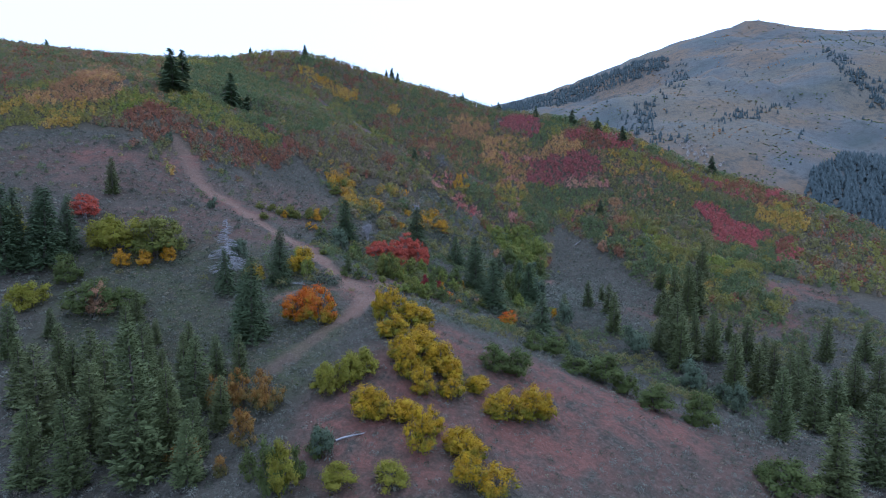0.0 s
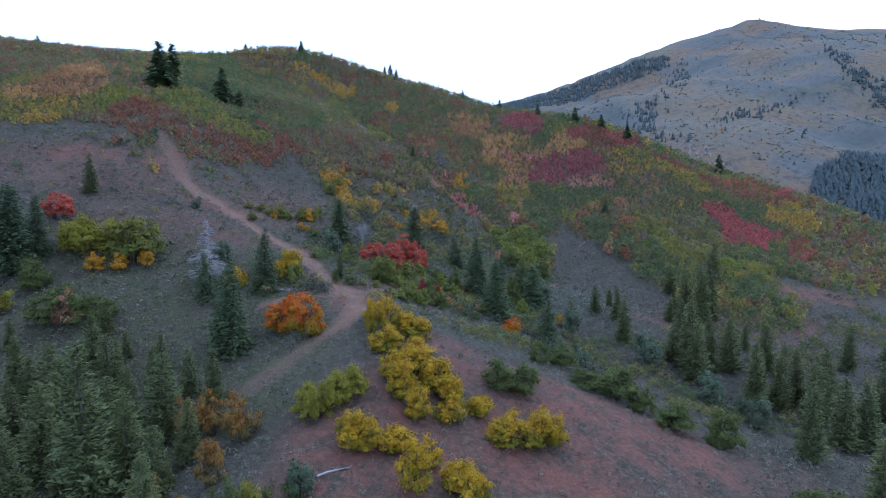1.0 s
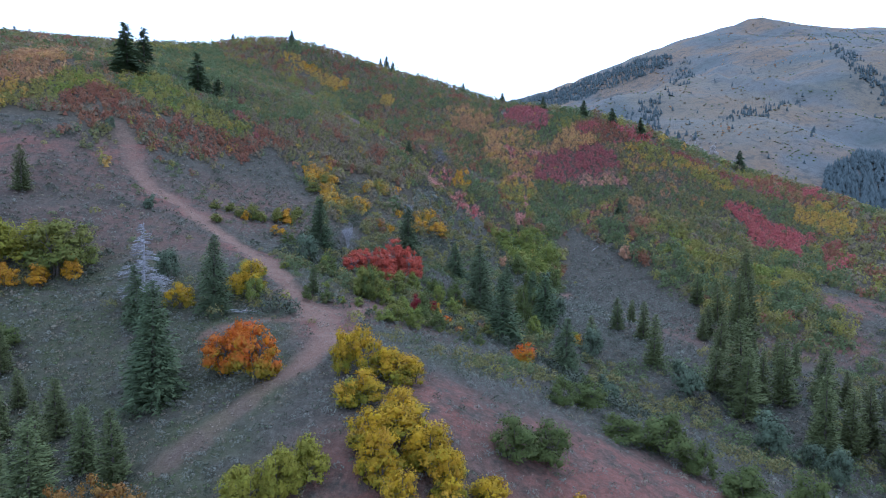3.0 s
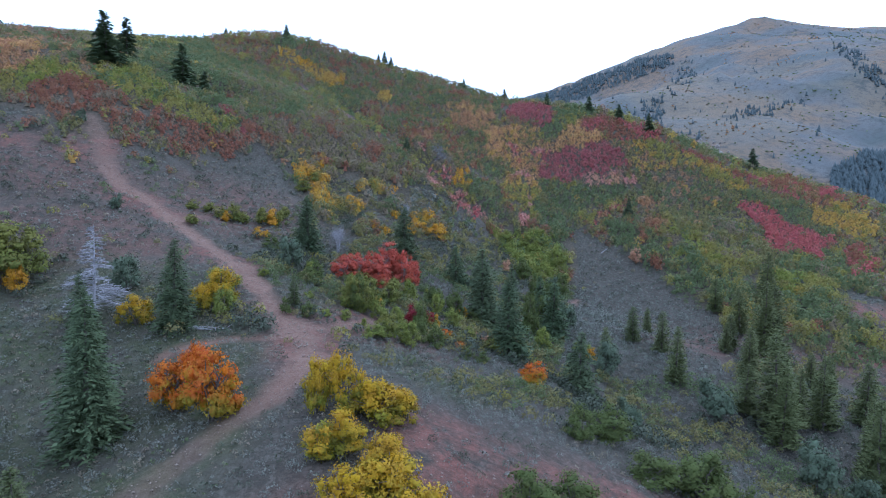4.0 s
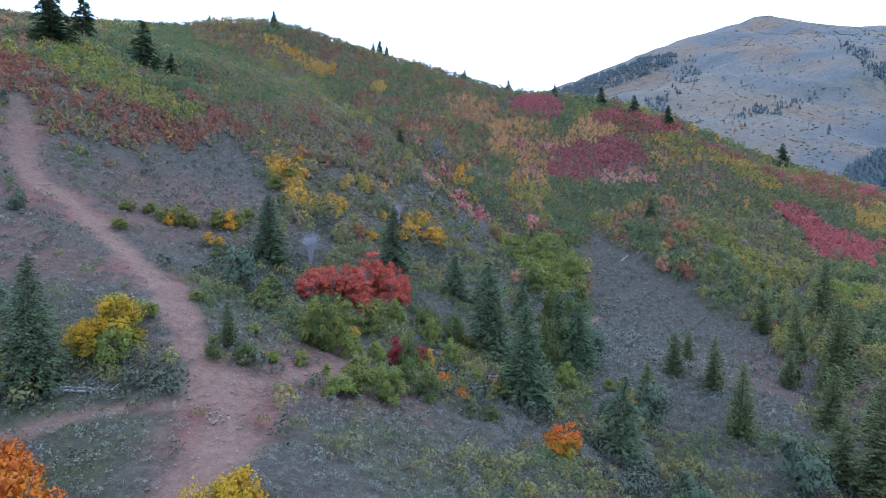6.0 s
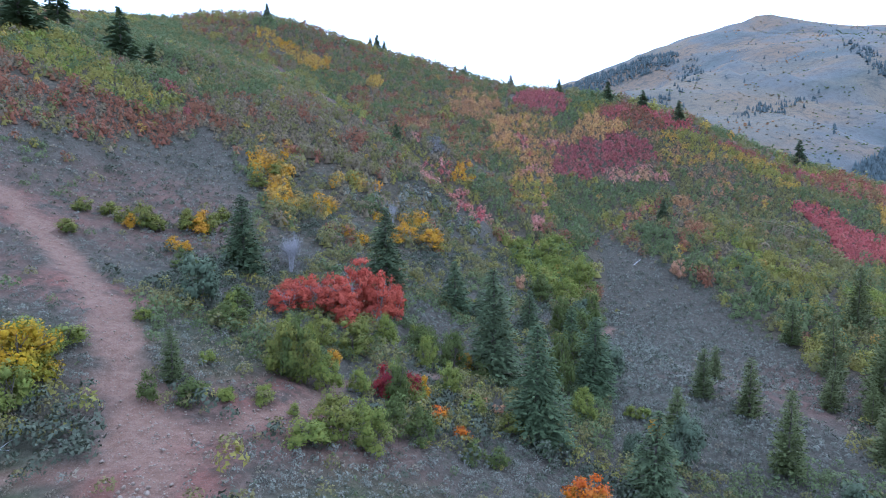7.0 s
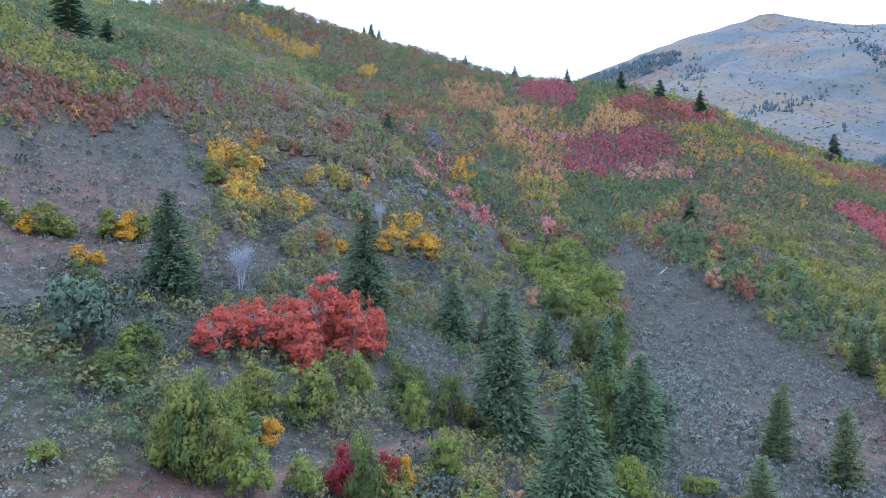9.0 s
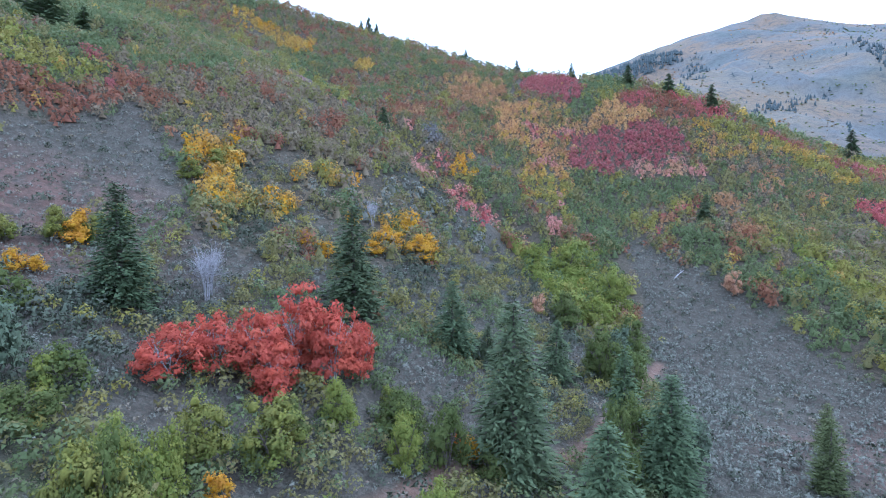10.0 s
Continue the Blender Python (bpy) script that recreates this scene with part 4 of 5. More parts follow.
for spots, kind in ((basin_conifers, "spruce"), (basin_pines, "pine"), (draw_pines, "pine"), (draw_spruces, "pine"), (gully_spruces, "spruce"), (ridge_spruces, "distant")):
    for x, y, tall in spots:
        if kind == "distant" or all(math.hypot(x - a, y - b) > 2.7 for a, b in stand):
            stand.append((x, y))
            conifer(x, y, tall, "pine" if kind == "spruce" and y < 66 else kind, 1.25 if spots is gully_spruces else 1.0)

JUNIPER = templates("juniper", 2900, 40, 0.036, 3, 2, 500)
for x, y, tall in junipers:
    crown, limbs = random.choice(JUNIPER)
    plant_tree("juniper", x, y, tall * 0.95, tall * 1.1, [("crown", crown)] + [("trunk", s) for s in limbs], "blue-green rounded juniper among sagebrush", "conifer", "junipers", random.uniform(0, 6.28))


# ---- oak and maple thickets on the hills ----
# patches by colour: kinds of scrub, how dense, outline in plan; later ones lie over earlier ones
PATCHES = []


def patch(kinds, thick, outline):
    PATCHES.append((kinds.split(), thick, outline))


patch("redbrown scrub_green brown olive", 0.9, [(-205, 264), (-199, 277), (-144, 248), (-120, 229), (-102, 202), (-105, 187), (-121, 193), (-118, 173), (-112, 154), (-119, 152)])
patch("scrub_green scrub_green scrub_green olive", 0.97, [(-89, 195), (-101, 235), (-102, 273), (-91, 277), (-78, 254), (-59, 191), (-61, 189), (-61, 174), (-66, 166), (-73, 171)])
patch("olive brown redbrown scrub_lime", 0.85, [(-102, 273), (-92, 278), (-76, 283), (-70, 276), (-68, 256), (-77, 250), (-86, 252)])
patch("redbrown scrub_green olive brown", 0.95, [(-70, 279), (-55, 288), (-36, 289), (-23, 283), (-32, 262), (-42, 267), (-56, 275)])
patch("scrub_green scrub_green olive olive brown", 0.98, [(-59, 191), (-78, 254), (-68, 256), (-51, 240), (-36, 202), (-37, 178), (-41, 170), (-46, 167), (-50, 169)])
patch("olive olive brown brown brown redbrown", 0.97, [(-46, 159), (-46, 167), (-37, 178), (-36, 202), (-28, 190), (-19, 185), (-12, 185), (-10, 165), (-18, 165), (-27, 159), (-36, 153), (-42, 155)])
patch("scrub_green scrub_green olive olive brown redbrown", 0.98, [(-38, 257), (-23, 283), (5, 284), (23, 270), (17, 256), (2, 253), (0, 222), (-9, 214), (-16, 218), (-26, 235), (-35, 240)])
patch("olive olive dusty_orange scrub_green redbrown", 0.97, [(-9, 224), (2, 227), (16, 237), (25, 244), (23, 224), (13, 213), (9, 203), (3, 203), (2, 219)])
patch("dusty_gold dusty_gold dusty_gold gold", 0.95, [(-74, 275), (-70, 277), (-57, 274), (-41, 266), (-39, 259), (-46, 255), (-57, 263), (-64, 266)])
patch("scrub_green scrub_lime olive", 0.9, [(-51, 240), (-45, 250), (-35, 239), (-23, 229), (-16, 192), (-20, 192), (-29, 198), (-36, 208)])
patch("brown brown olive", 0.6, [(-29, 195), (-22, 192), (-14, 190), (-13, 185), (-22, 182)])
patch("dusty_orange dusty_orange dusty_orange apricot olive", 0.97, [(1, 254), (20, 265), (21, 250), (16, 237), (6, 239), (2, 248)])
patch("dusty_orange redbrown", 0.95, [(-11, 226), (-3, 230), (-3, 223), (-9, 217)])
patch("dusty_gold", 0.9, [(-25, 260), (-21, 259), (-21, 247), (-25, 248)])
patch("scrub_green scrub_green scrub_lime", 0.98, [(45, 256), (56, 252), (54, 239), (47, 238), (42, 233), (35, 233), (37, 241)])
patch("apricot apricot apricot dusty_orange dusty_orange dusty_gold olive", 0.98, [(19, 243), (35, 239), (35, 229), (42, 233), (49, 238), (55, 233), (54, 225), (42, 225), (36, 222), (33, 208), (28, 199), (21, 201), (20, 213), (15, 218), (14, 230)])
patch("crimson", 1, [(26, 261), (36, 265), (44, 258), (43, 245), (37, 241), (29, 244), (26, 250)])
patch("apricot", 1, [(43, 233), (50, 240), (55, 233), (54, 225), (44, 226)])
patch("scrub_red pink", 1, [(24, 228), (28, 226), (26, 220), (23, 221)])
patch("pink scrub_red", 1, [(31, 226), (35, 226), (35, 221), (31, 220)])
patch("pink", 1, [(24, 212), (28, 213), (26, 207), (23, 206)])
patch("scrub_lime scrub_lime dusty_gold", 1, [(20, 203), (30, 206), (29, 198), (20, 194)])
patch("scrub_green scrub_green scrub_green scrub_green olive", 0.98, [(32, 207), (56, 204), (61, 198), (59, 192), (49, 198), (39, 190), (37, 182), (30, 176), (29, 192), (29, 198)])
patch("olive olive olive scrub_green scrub_green dusty_orange brown", 0.97, [(59, 210), (80, 215), (87, 207), (88, 199), (77, 184), (69, 185), (61, 198), (57, 202)])
patch("olive olive scrub_green scrub_lime brown", 0.97, [(61, 198), (69, 185), (77, 184), (88, 199), (85, 177), (87, 172), (80, 161), (70, 168), (63, 183)])
patch("dusty_gold dusty_gold olive olive dusty_orange", 0.97, [(55, 228), (70, 225), (80, 216), (70, 210), (60, 210), (61, 221)])
patch("redbrown redbrown redbrown scrub_red", 0.98, [(53, 245), (62, 242), (71, 239), (77, 227), (73, 226), (63, 226), (57, 228), (52, 237)])
patch("scrub_red scrub_red redbrown", 1, [(70, 238), (76, 232), (78, 226), (71, 226), (66, 227)])
patch("scrub_lime scrub_lime scrub_lime dusty_gold", 0.98, [(71, 226), (78, 226), (86, 221), (93, 216), (97, 207), (92, 201), (87, 207), (80, 216), (69, 220)])
patch("crimson", 1, [(37, 223), (44, 225), (57, 226), (59, 220), (59, 213), (55, 210), (44, 211), (34, 208), (33, 213)])
patch("peach pink brown", 0.9, [(42, 211), (58, 210), (57, 205), (42, 207)])
patch("pink", 1, [(59, 209), (61, 209), (59, 204), (57, 204)])
patch("dusty_orange scrub_red redbrown olive", 0.9, [(44, 191), (52, 194), (57, 198), (55, 192), (46, 188), (42, 187)])
patch("dusty_orange", 0.9, [(58, 194), (65, 196), (64, 193), (58, 191)])
patch("scrub_green", 1, [(45, 187), (53, 185), (53, 178), (49, 172), (46, 176)])
patch("scrub_green scrub_green scrub_green yellowgreen", 1, [(54, 179), (62, 171), (66, 160), (73, 149), (69, 144), (60, 147), (55, 153), (52, 162), (50, 166)])
patch("scrub_green scrub_green olive", 0.9, [(63, 129), (73, 133), (80, 127), (76, 123), (65, 124)])
patch("scrub_green", 0.9, [(75, 137), (83, 134), (83, 130), (75, 132)])
patch("scrub_green olive brown", 0.9, [(74, 117), (83, 120), (75, 110), (70, 110)])
patch("scrub_green scrub_green scrub_green scrub_lime olive", 0.97, [(50, 171), (64, 168), (78, 166), (85, 148), (76, 136), (64, 139), (56, 149), (51, 165)])
patch("dusty_orange dusty_orange olive", 1, [(56, 185), (62, 184), (62, 180), (54, 179)])
patch("scrub_lime scrub_lime yellowgreen", 1, [(61, 183), (66, 179), (69, 169), (71, 157), (66, 160), (62, 171), (60, 178)])
patch("redbrown", 0.9, [(52, 168), (55, 167), (53, 163), (50, 163)])
patch("scrub_green scrub_green olive scrub_lime", 0.97, [(86, 171), (103, 175), (116, 180), (95, 153), (83, 151), (80, 161)])
patch("scrub_green olive", 0.98, [(85, 200), (97, 207), (107, 205), (113, 202), (109, 193), (113, 188), (109, 186), (102, 187), (97, 189), (94, 198)])
patch("scrub_red", 1, [(86, 198), (93, 199), (97, 195), (97, 189), (102, 187), (109, 186), (104, 177), (96, 172), (87, 172), (85, 177), (88, 184), (88, 193)])
patch("redbrown redbrown dusty_orange olive scrub_red", 0.97, [(105, 217), (118, 224), (133, 218), (131, 210), (113, 202), (106, 204), (104, 210)])
patch("scrub_red", 1, [(126, 219), (137, 221), (126, 213)])
patch("crimson redbrown", 1, [(95, 218), (107, 219), (103, 214), (93, 213)])
patch("dusty_gold dusty_gold dusty_gold scrub_lime", 0.98, [(112, 203), (128, 208), (130, 198), (116, 180), (113, 188), (109, 193), (109, 198)])
patch("redbrown scrub_red olive", 0.97, [(109, 182), (115, 182), (107, 170), (98, 157), (99, 165)])
patch("scrub_lime yellowgreen", 0.95, [(74, 159), (83, 161), (87, 153), (83, 147), (73, 150)])
patch("redbrown redbrown crimson", 1, [(78, 224), (88, 226), (95, 220), (88, 217)])
patch("scrub_lime scrub_lime olive", 0.95, [(-9, 207), (-2, 205), (2, 200), (-2, 198), (-6, 178)])
patch("pink", 1, [(-9, 213), (-6, 214), (-5, 209), (-8, 210)])
patch("pink brown", 0.95, [(-6, 178), (-3, 201), (2, 193), (-1, 174), (-5, 174)])
patch("pink scrub_red", 1, [(-2, 202), (3, 203), (3, 197), (-1, 198)])
patch("pink pink scrub_red", 1, [(3, 193), (8, 189), (13, 189), (14, 186), (7, 170), (3, 173)])
patch("pink", 1, [(21, 184), (24, 190), (27, 197), (27, 193), (24, 185)])
patch("brown grey", 0.95, [(-3, 210), (2, 214), (2, 203), (-2, 204)])
patch("gold", 1, [(3, 205), (8, 206), (7, 197), (4, 196)])
patch("scrub_green scrub_green scrub_green olive", 0.98, [(9, 203), (18, 199), (19, 191), (15, 185), (10, 190), (7, 196)])
patch("olive scrub_lime scrub_green", 0.9, [(14, 189), (21, 183), (18, 181), (14, 184)])
patch("yellowgreen yellowgreen yellowgreen scrub_lime scrub_green", 0.9, [(18, 184), (27, 180), (34, 174), (31, 161), (25, 155), (19, 156), (13, 164)])
patch("gold gold gold dusty_gold dusty_gold olive scrub_lime brown", 0.55, [(-31, 155), (-26, 160), (-20, 160), (-12, 169), (-10, 165), (-15, 158), (-16, 150), (-9, 152), (0, 163), (0, 155), (-9, 147), (-17, 141), (-23, 139), (-27, 145)])
patch("olive scrub_green sage brown sage", 0.75, [(-10, 165), (-3, 172), (6, 170), (9, 163), (2, 156), (0, 163), (-9, 152), (-16, 150), (-15, 158)])
patch("olive dusty_orange scrub_green brown", 0.95, [(-150, 229), (-121, 205), (-86, 171), (-74, 155), (-81, 154), (-85, 155), (-90, 152)])
patch("redbrown redbrown redbrown redbrown redbrown brown", 0.93, [(-79, 144), (-78, 151), (-73, 152), (-67, 150), (-62, 148), (-56, 151), (-53, 154), (-47, 157), (-43, 159), (-40, 155), (-41, 150), (-48, 141), (-52, 141), (-58, 139), (-62, 133), (-67, 131), (-69, 125), (-81, 141)])
patch("scrub_lime scrub_lime scrub_lime scrub_green yellowgreen", 0.98, [(-83, 169), (-79, 172), (-71, 168), (-65, 163), (-62, 165), (-55, 165), (-50, 163), (-47, 157), (-50, 155), (-55, 153), (-59, 151), (-64, 150), (-68, 150), (-74, 155)])
patch("scrub_lime yellowgreen dusty_gold", 0.95, [(-90, 152), (-85, 155), (-81, 154), (-75, 154), (-74, 152), (-80, 150), (-79, 144), (-81, 141)])
patch("redbrown crimson redbrown", 0.98, [(-52, 166), (-49, 168), (-42, 160), (-43, 158), (-46, 159), (-49, 162)])
patch("scrub_lime dusty_gold olive", 0.35, [(-65, 121), (-61, 127), (-55, 120), (-59, 117), (-62, 118)])
patch("scrub_green scrub_lime darksage", 0.35, [(-55, 125), (-53, 131), (-50, 134), (-49, 132), (-49, 124), (-52, 122)])
patch("dusty_gold dusty_gold scrub_lime scrub_lime olive", 0.97, [(-111, 141), (-109, 149), (-103, 143), (-98, 145), (-91, 149), (-88, 151), (-86, 145), (-88, 138), (-89, 131), (-95, 130), (-103, 131)])
patch("dusty_orange dusty_orange dusty_orange apricot", 0.98, [(-109, 148), (-106, 156), (-112, 175), (-116, 196), (-92, 161), (-88, 151), (-91, 149), (-98, 145), (-104, 143)])
patch("scrub_lime yellowgreen", 0.98, [(-89, 151), (-85, 159), (-79, 146), (-81, 142)])


def scatter(x0, x1, y0, y1, step):
    gx, gy = np.meshgrid(np.arange(x0, x1, step), np.arange(y0, y1, step))
    x, y = gx.ravel(), gy.ravel()
    return x + rng.uniform(-0.5, 0.5, len(x)) * step, y + rng.uniform(-0.5, 0.5, len(x)) * step


def hearts(x, y, z, wide, tall):
    """Dense tapered middles of low plants."""
    n = len(x)
    a = np.linspace(0, 2 * math.pi, 5, endpoint=False)[None] + rng.uniform(0, 6, (n, 1))
    r = wide[:, None] * rng.uniform(0.7, 1.2, (n, 5))
    ring = np.stack([x[:, None] + r * np.cos(a), y[:, None] + r * np.sin(a), np.repeat(z[:, None] + 0.02, 5, 1)], -1)
    tip = np.stack([x, y, z + tall], -1)[:, None]
    k = np.arange(5)
    f = np.stack([k, (k + 1) % 5, np.full(5, 5)], 1)[None] + (np.arange(n) * 6)[:, None, None]
    soft = np.concatenate([np.stack([np.cos(a), np.sin(a), np.full((n, 5), 0.5)], -1) / math.hypot(1, 0.5), np.tile([0.0, 0, 1], (n, 1, 1))], 1)
    return np.concatenate([ring, tip], 1).reshape(-1, 3), f.reshape(-1, 3), soft.reshape(-1, 3)


def shrub_field(name, kind, x, y, wide, tall, quads, leaf, label, category):
    """Many low plants as one object."""
    n = len(x)
    if not n:
        return
    z = ground(x, y)
    d = rng.normal(0, 1, (n, quads, 3))
    d[..., 2] = np.abs(d[..., 2]) * 1.1 - 0.15
    d /= np.linalg.norm(d, axis=2)[..., None]
    r = rng.uniform(0.55, 1.0, (n, quads)) ** 0.6 * (1 + 0.18 * np.sin(d[..., 0] * 5 + x[:, None] * 3) * np.cos(d[..., 1] * 5 + y[:, None] * 3))
    c = d * r[..., None] * np.stack([wide / 2, wide / 2, tall * 0.62], 1)[:, None]
    c += np.stack([x, y, z + tall * 0.36], 1)[:, None]
    v, f, bend = leaves(c.reshape(-1, 3), d.reshape(-1, 3), np.repeat(leaf * wide, quads), rng, 0.45)
    shade = rng.uniform(0, 1, n)
    v2, f2, bend2 = hearts(x, y, z, wide * 0.27, tall * 0.5)
    if category != "scrub":
        v2, f2, bend2 = v2[:0], f2[:0], bend2[:0]
    me = mesh_from(name, np.vstack([v, v2]), np.vstack([f, f2 + len(v)]), LEAF[kind], np.r_[np.repeat(shade, quads * 3), np.repeat(shade, len(v2) // n)], bend=np.vstack([bend, bend2]))
    tagged(new(name, me), label, category, kind="stuff")


SCRUB = {"olive": "dense olive oak scrub on the hillside", "scrub_green": "dense dark green oak scrub on the hillside", "brown": "dry brown oak scrub on the hillside", "redbrown": "rust-red oak scrub on the hillside", "scrub_lime": "yellow-green oak scrub on the hillside", "dusty_gold": "golden yellow maple scrub on the hillside", "dusty_orange": "orange maple scrub on the hillside", "crimson": "crimson maple scrub in dense patches", "scrub_red": "red maple scrub on the ridge", "gold": "bright golden maple bushes on the slope", "apricot": "apricot-coloured maple scrub on the ridge", "pink": "faded pink maple scrub in the gully", "peach": "pale peach maple scrub at a thicket's edge", "yellowgreen": "light green and yellow bushes in the gully", "sage": "grey-green sage scrub on the hillside", "darksage": "low dark blue-green brush on the slope", "grey": "grey leafless scrub in the gully"}


def even(v):
    """The rank of each value, 0 to 1."""
    return np.argsort(np.argsort(v)) / max(len(v), 1)


def thicket_cover(name, x, y, size, quads, leaf):
    names = list(SCRUB)
    mix = fnoise(x / 13, y / 13, 2, 55) + rng.normal(0, 0.07, len(x))
    pick = np.where(mix < 0.36, 1, np.where(mix < 0.47, 0, np.where(mix < 0.55, 2, np.where(mix < 0.60, 3, np.where(mix < 0.66, 0, 4)))))
    jx, jy = x + (vnoise(x / 4, y / 4, 63) - 0.5) * 5, y + (vnoise(x / 4, y / 4, 64) - 0.5) * 6
    for n, (kinds, thick, outline) in enumerate(PATCHES):
        m = np.where(inside(jx, jy, outline))[0]
        if len(m):
            u = even(vnoise(x[m] / 4.5, y[m] / 4.5, 100 + n) * 0.6 + rng.uniform(0, 0.42, len(m)))
            pick[m] = np.array([names.index(k) for k in kinds])[(u * len(kinds)).astype(int)]
    odd = rng.uniform(0, 1, len(x)) < np.where((pick == 7) | (pick == 8), 0.015, 0.05)
    pick = np.where(odd, rng.choice([0, 0, 1, 1, 2, 4, 5], len(x)), pick)
    tall = size * rng.uniform(0.8, 1.25, len(x))
    for k, kind in enumerate(names):
        m = pick == k
        shrub_field(name if k < 5 else "maple_scrub", kind, x[m], y[m], size[m], tall[m], quads, leaf, SCRUB[kind], "scrub")


def hill_thickets():
    x, y = scatter(-200, 137, 112, 292, 1.06)
    jx = x + (vnoise(x / 7, y / 7, 61) - 0.5) * 7 + rng.normal(0, 1.0, len(x))
    jy = y + (vnoise(x / 7, y / 7, 62) - 0.5) * 7 + rng.normal(0, 1.0, len(x))
    dense = np.zeros(len(x))
    for poly in thickets[:8]:
        dense = np.where(inside(jx, jy, poly), 0.5 if poly in (golden_slope, gully_thicket) else 0.96, dense)
    for kinds, thick, outline in PATCHES:
        dense = np.where(inside(jx, jy, outline), thick, dense)
    thin = even(vnoise(x / 4.5, y / 4.5, 33) + rng.uniform(0, 0.25, len(x)))
    keep = thin < dense
    keep &= np.minimum(near_line(x, y, bare_streak), near_line(x, y, grey_streak) - 1.5) > 1.5
    keep &= near_line(x, y, main_trail) > 2.0
    x, y = x[keep], y[keep]
    size = (1.0 + 1.1 * rng.uniform(0, 1, len(x)) ** 1.8) * np.where(inside(x, y, gully_thicket), 1.5, 1.0)
    size *= np.where(inside(x, y, golden_slope), 1.5, 1.0)
    toe = (x > 46) & (x < 92) & (y > 126) & (y < 186)
    keep = ~toe | (rng.uniform(0, 1, len(x)) < 0.62)
    x, y, size, toe = x[keep], y[keep], size[keep], toe[keep]
    size = np.where(toe, size * 1.5, size)
    fine = inside(x, y, golden_slope) | inside(x, y, gully_thicket) | toe
    thicket_cover("oak_scrub", x[~fine], y[~fine], size[~fine], 30, 0.21)
    thicket_cover("oak_scrub", x[fine], y[fine], size[fine], 84, 0.125)
    # the farther slopes and the far side of the crest
    x, y = scatter(-215, 170, 150, 335, 2.5)
    keep = inside(x, y, back_thicket) | inside(x, y, east_thicket)
    for poly in thickets[:8]:
        keep &= ~inside(x, y, poly)
    x, y = x[keep], y[keep]
    thicket_cover("oak_scrub", x, y, rng.uniform(2.2, 3.3, len(x)), 30, 0.21)


hill_thickets()


def low_brush():
    """Sagebrush, dark brush and dry grass on the open slopes."""
    x, y = scatter(-105, 108, 40, 200, 0.92)
    x2, y2 = scatter(-30, 36, 84, 160, 1.0)
    x, y = np.r_[x, x2], np.r_[y, y2]
    bare = np.ones(len(x), bool)
    for poly in thickets:
        bare &= ~inside(x, y, poly) | (inside(x, y, golden_slope) & (rng.uniform(0, 1, len(x)) < 0.7))
    off = np.minimum(near_line(x, y, main_trail), near_line(x, y, side_trail) + 0.9)
    bare &= off > 1.3 + rng.uniform(0, 0.8, len(x))
    bare &= ovals(x, y, red_soil) * 0.6 < rng.uniform(0, 1, len(x))
    n = fnoise(x / 7, y / 7, 3, 71) + rng.normal(0, 0.07, len(x))
    bare &= n > 0.27
    x, y, n = x[bare], y[bare], n[bare]
    open_field = inside(x, y, meadow) | (x < -25) | (y < 80)
    size = rng.uniform(0.4, 0.95, len(x)) * np.where(inside(x, y, meadow), 1.25, 1.0)
    big = ~open_field & (vnoise(x / 6, y / 6, 81) + rng.normal(0, 0.15, len(x)) > np.where((np.abs(x + 8) < 34) & (y > 96) & (y < 185), 0.34, 0.52))
    r = rng.uniform(0, 1, len(x)) + (n - 0.5) * 1.2 + np.where(inside(x, y, meadow), 0.2, 0)
    size = np.where(big & (r < 0.75), size * rng.uniform(1.3, 2.2, len(x)), size)
    lone = open_field & ~inside(x, y, meadow) & (y > 80) & (rng.uniform(0, 1, len(x)) < 0.05)
    big |= lone
    r = np.where(lone, 0.5, r)
    size = np.where(lone, rng.uniform(0.9, 1.8, len(x)), size)
    sorts = (("sage", 0.40, 9, 20, 0.22, "grey-green sagebrush on open slopes", "sagebrush"), ("darksage", 0.16, 0.40, 20, 0.22, "low dark green brush on open slopes", "low_brush"), ("straw", -9, 0.16, 12, 0.30, "tufts of dry straw-coloured grass", "dry_grass"))
    for kind, lo, hi, q, lf, label, name in sorts:
        m = (r >= lo) & (r < hi) & ~(big & (r < 0.75))
        by_trail = (np.abs(x + 2) < 36) & (y < 122)
        for k, quads, leaf in ((m & by_trail, q * 2, lf * 0.6), (m & ~by_trail, q, lf)):
            shrub_field(name, kind, x[k], y[k], size[k], size[k] * rng.uniform(0.55, 0.9, k.sum()), quads, leaf, label, "grass" if kind == "straw" else "brush")
    m = big & (r < 0.75)
    pick = vnoise(x / 9, y / 9, 91) + rng.normal(0, 0.12, len(x))
    for kind, lo, hi, label in (("scrub_green", -9, 0.38, "low green brush between the trees"), ("olive", 0.38, 0.65, "low olive brush between the trees"), ("scrub_lime", 0.65, 0.70, "low yellow-green brush between the trees"), ("darksage", 0.70, 9, "low blue-green brush between the trees")):
        k = m & (pick >= lo) & (pick < hi)
        shrub_field("low_brush", kind, x[k], y[k], size[k], size[k] * rng.uniform(0.7, 1.1, k.sum()), 64, 0.14, label, "brush")



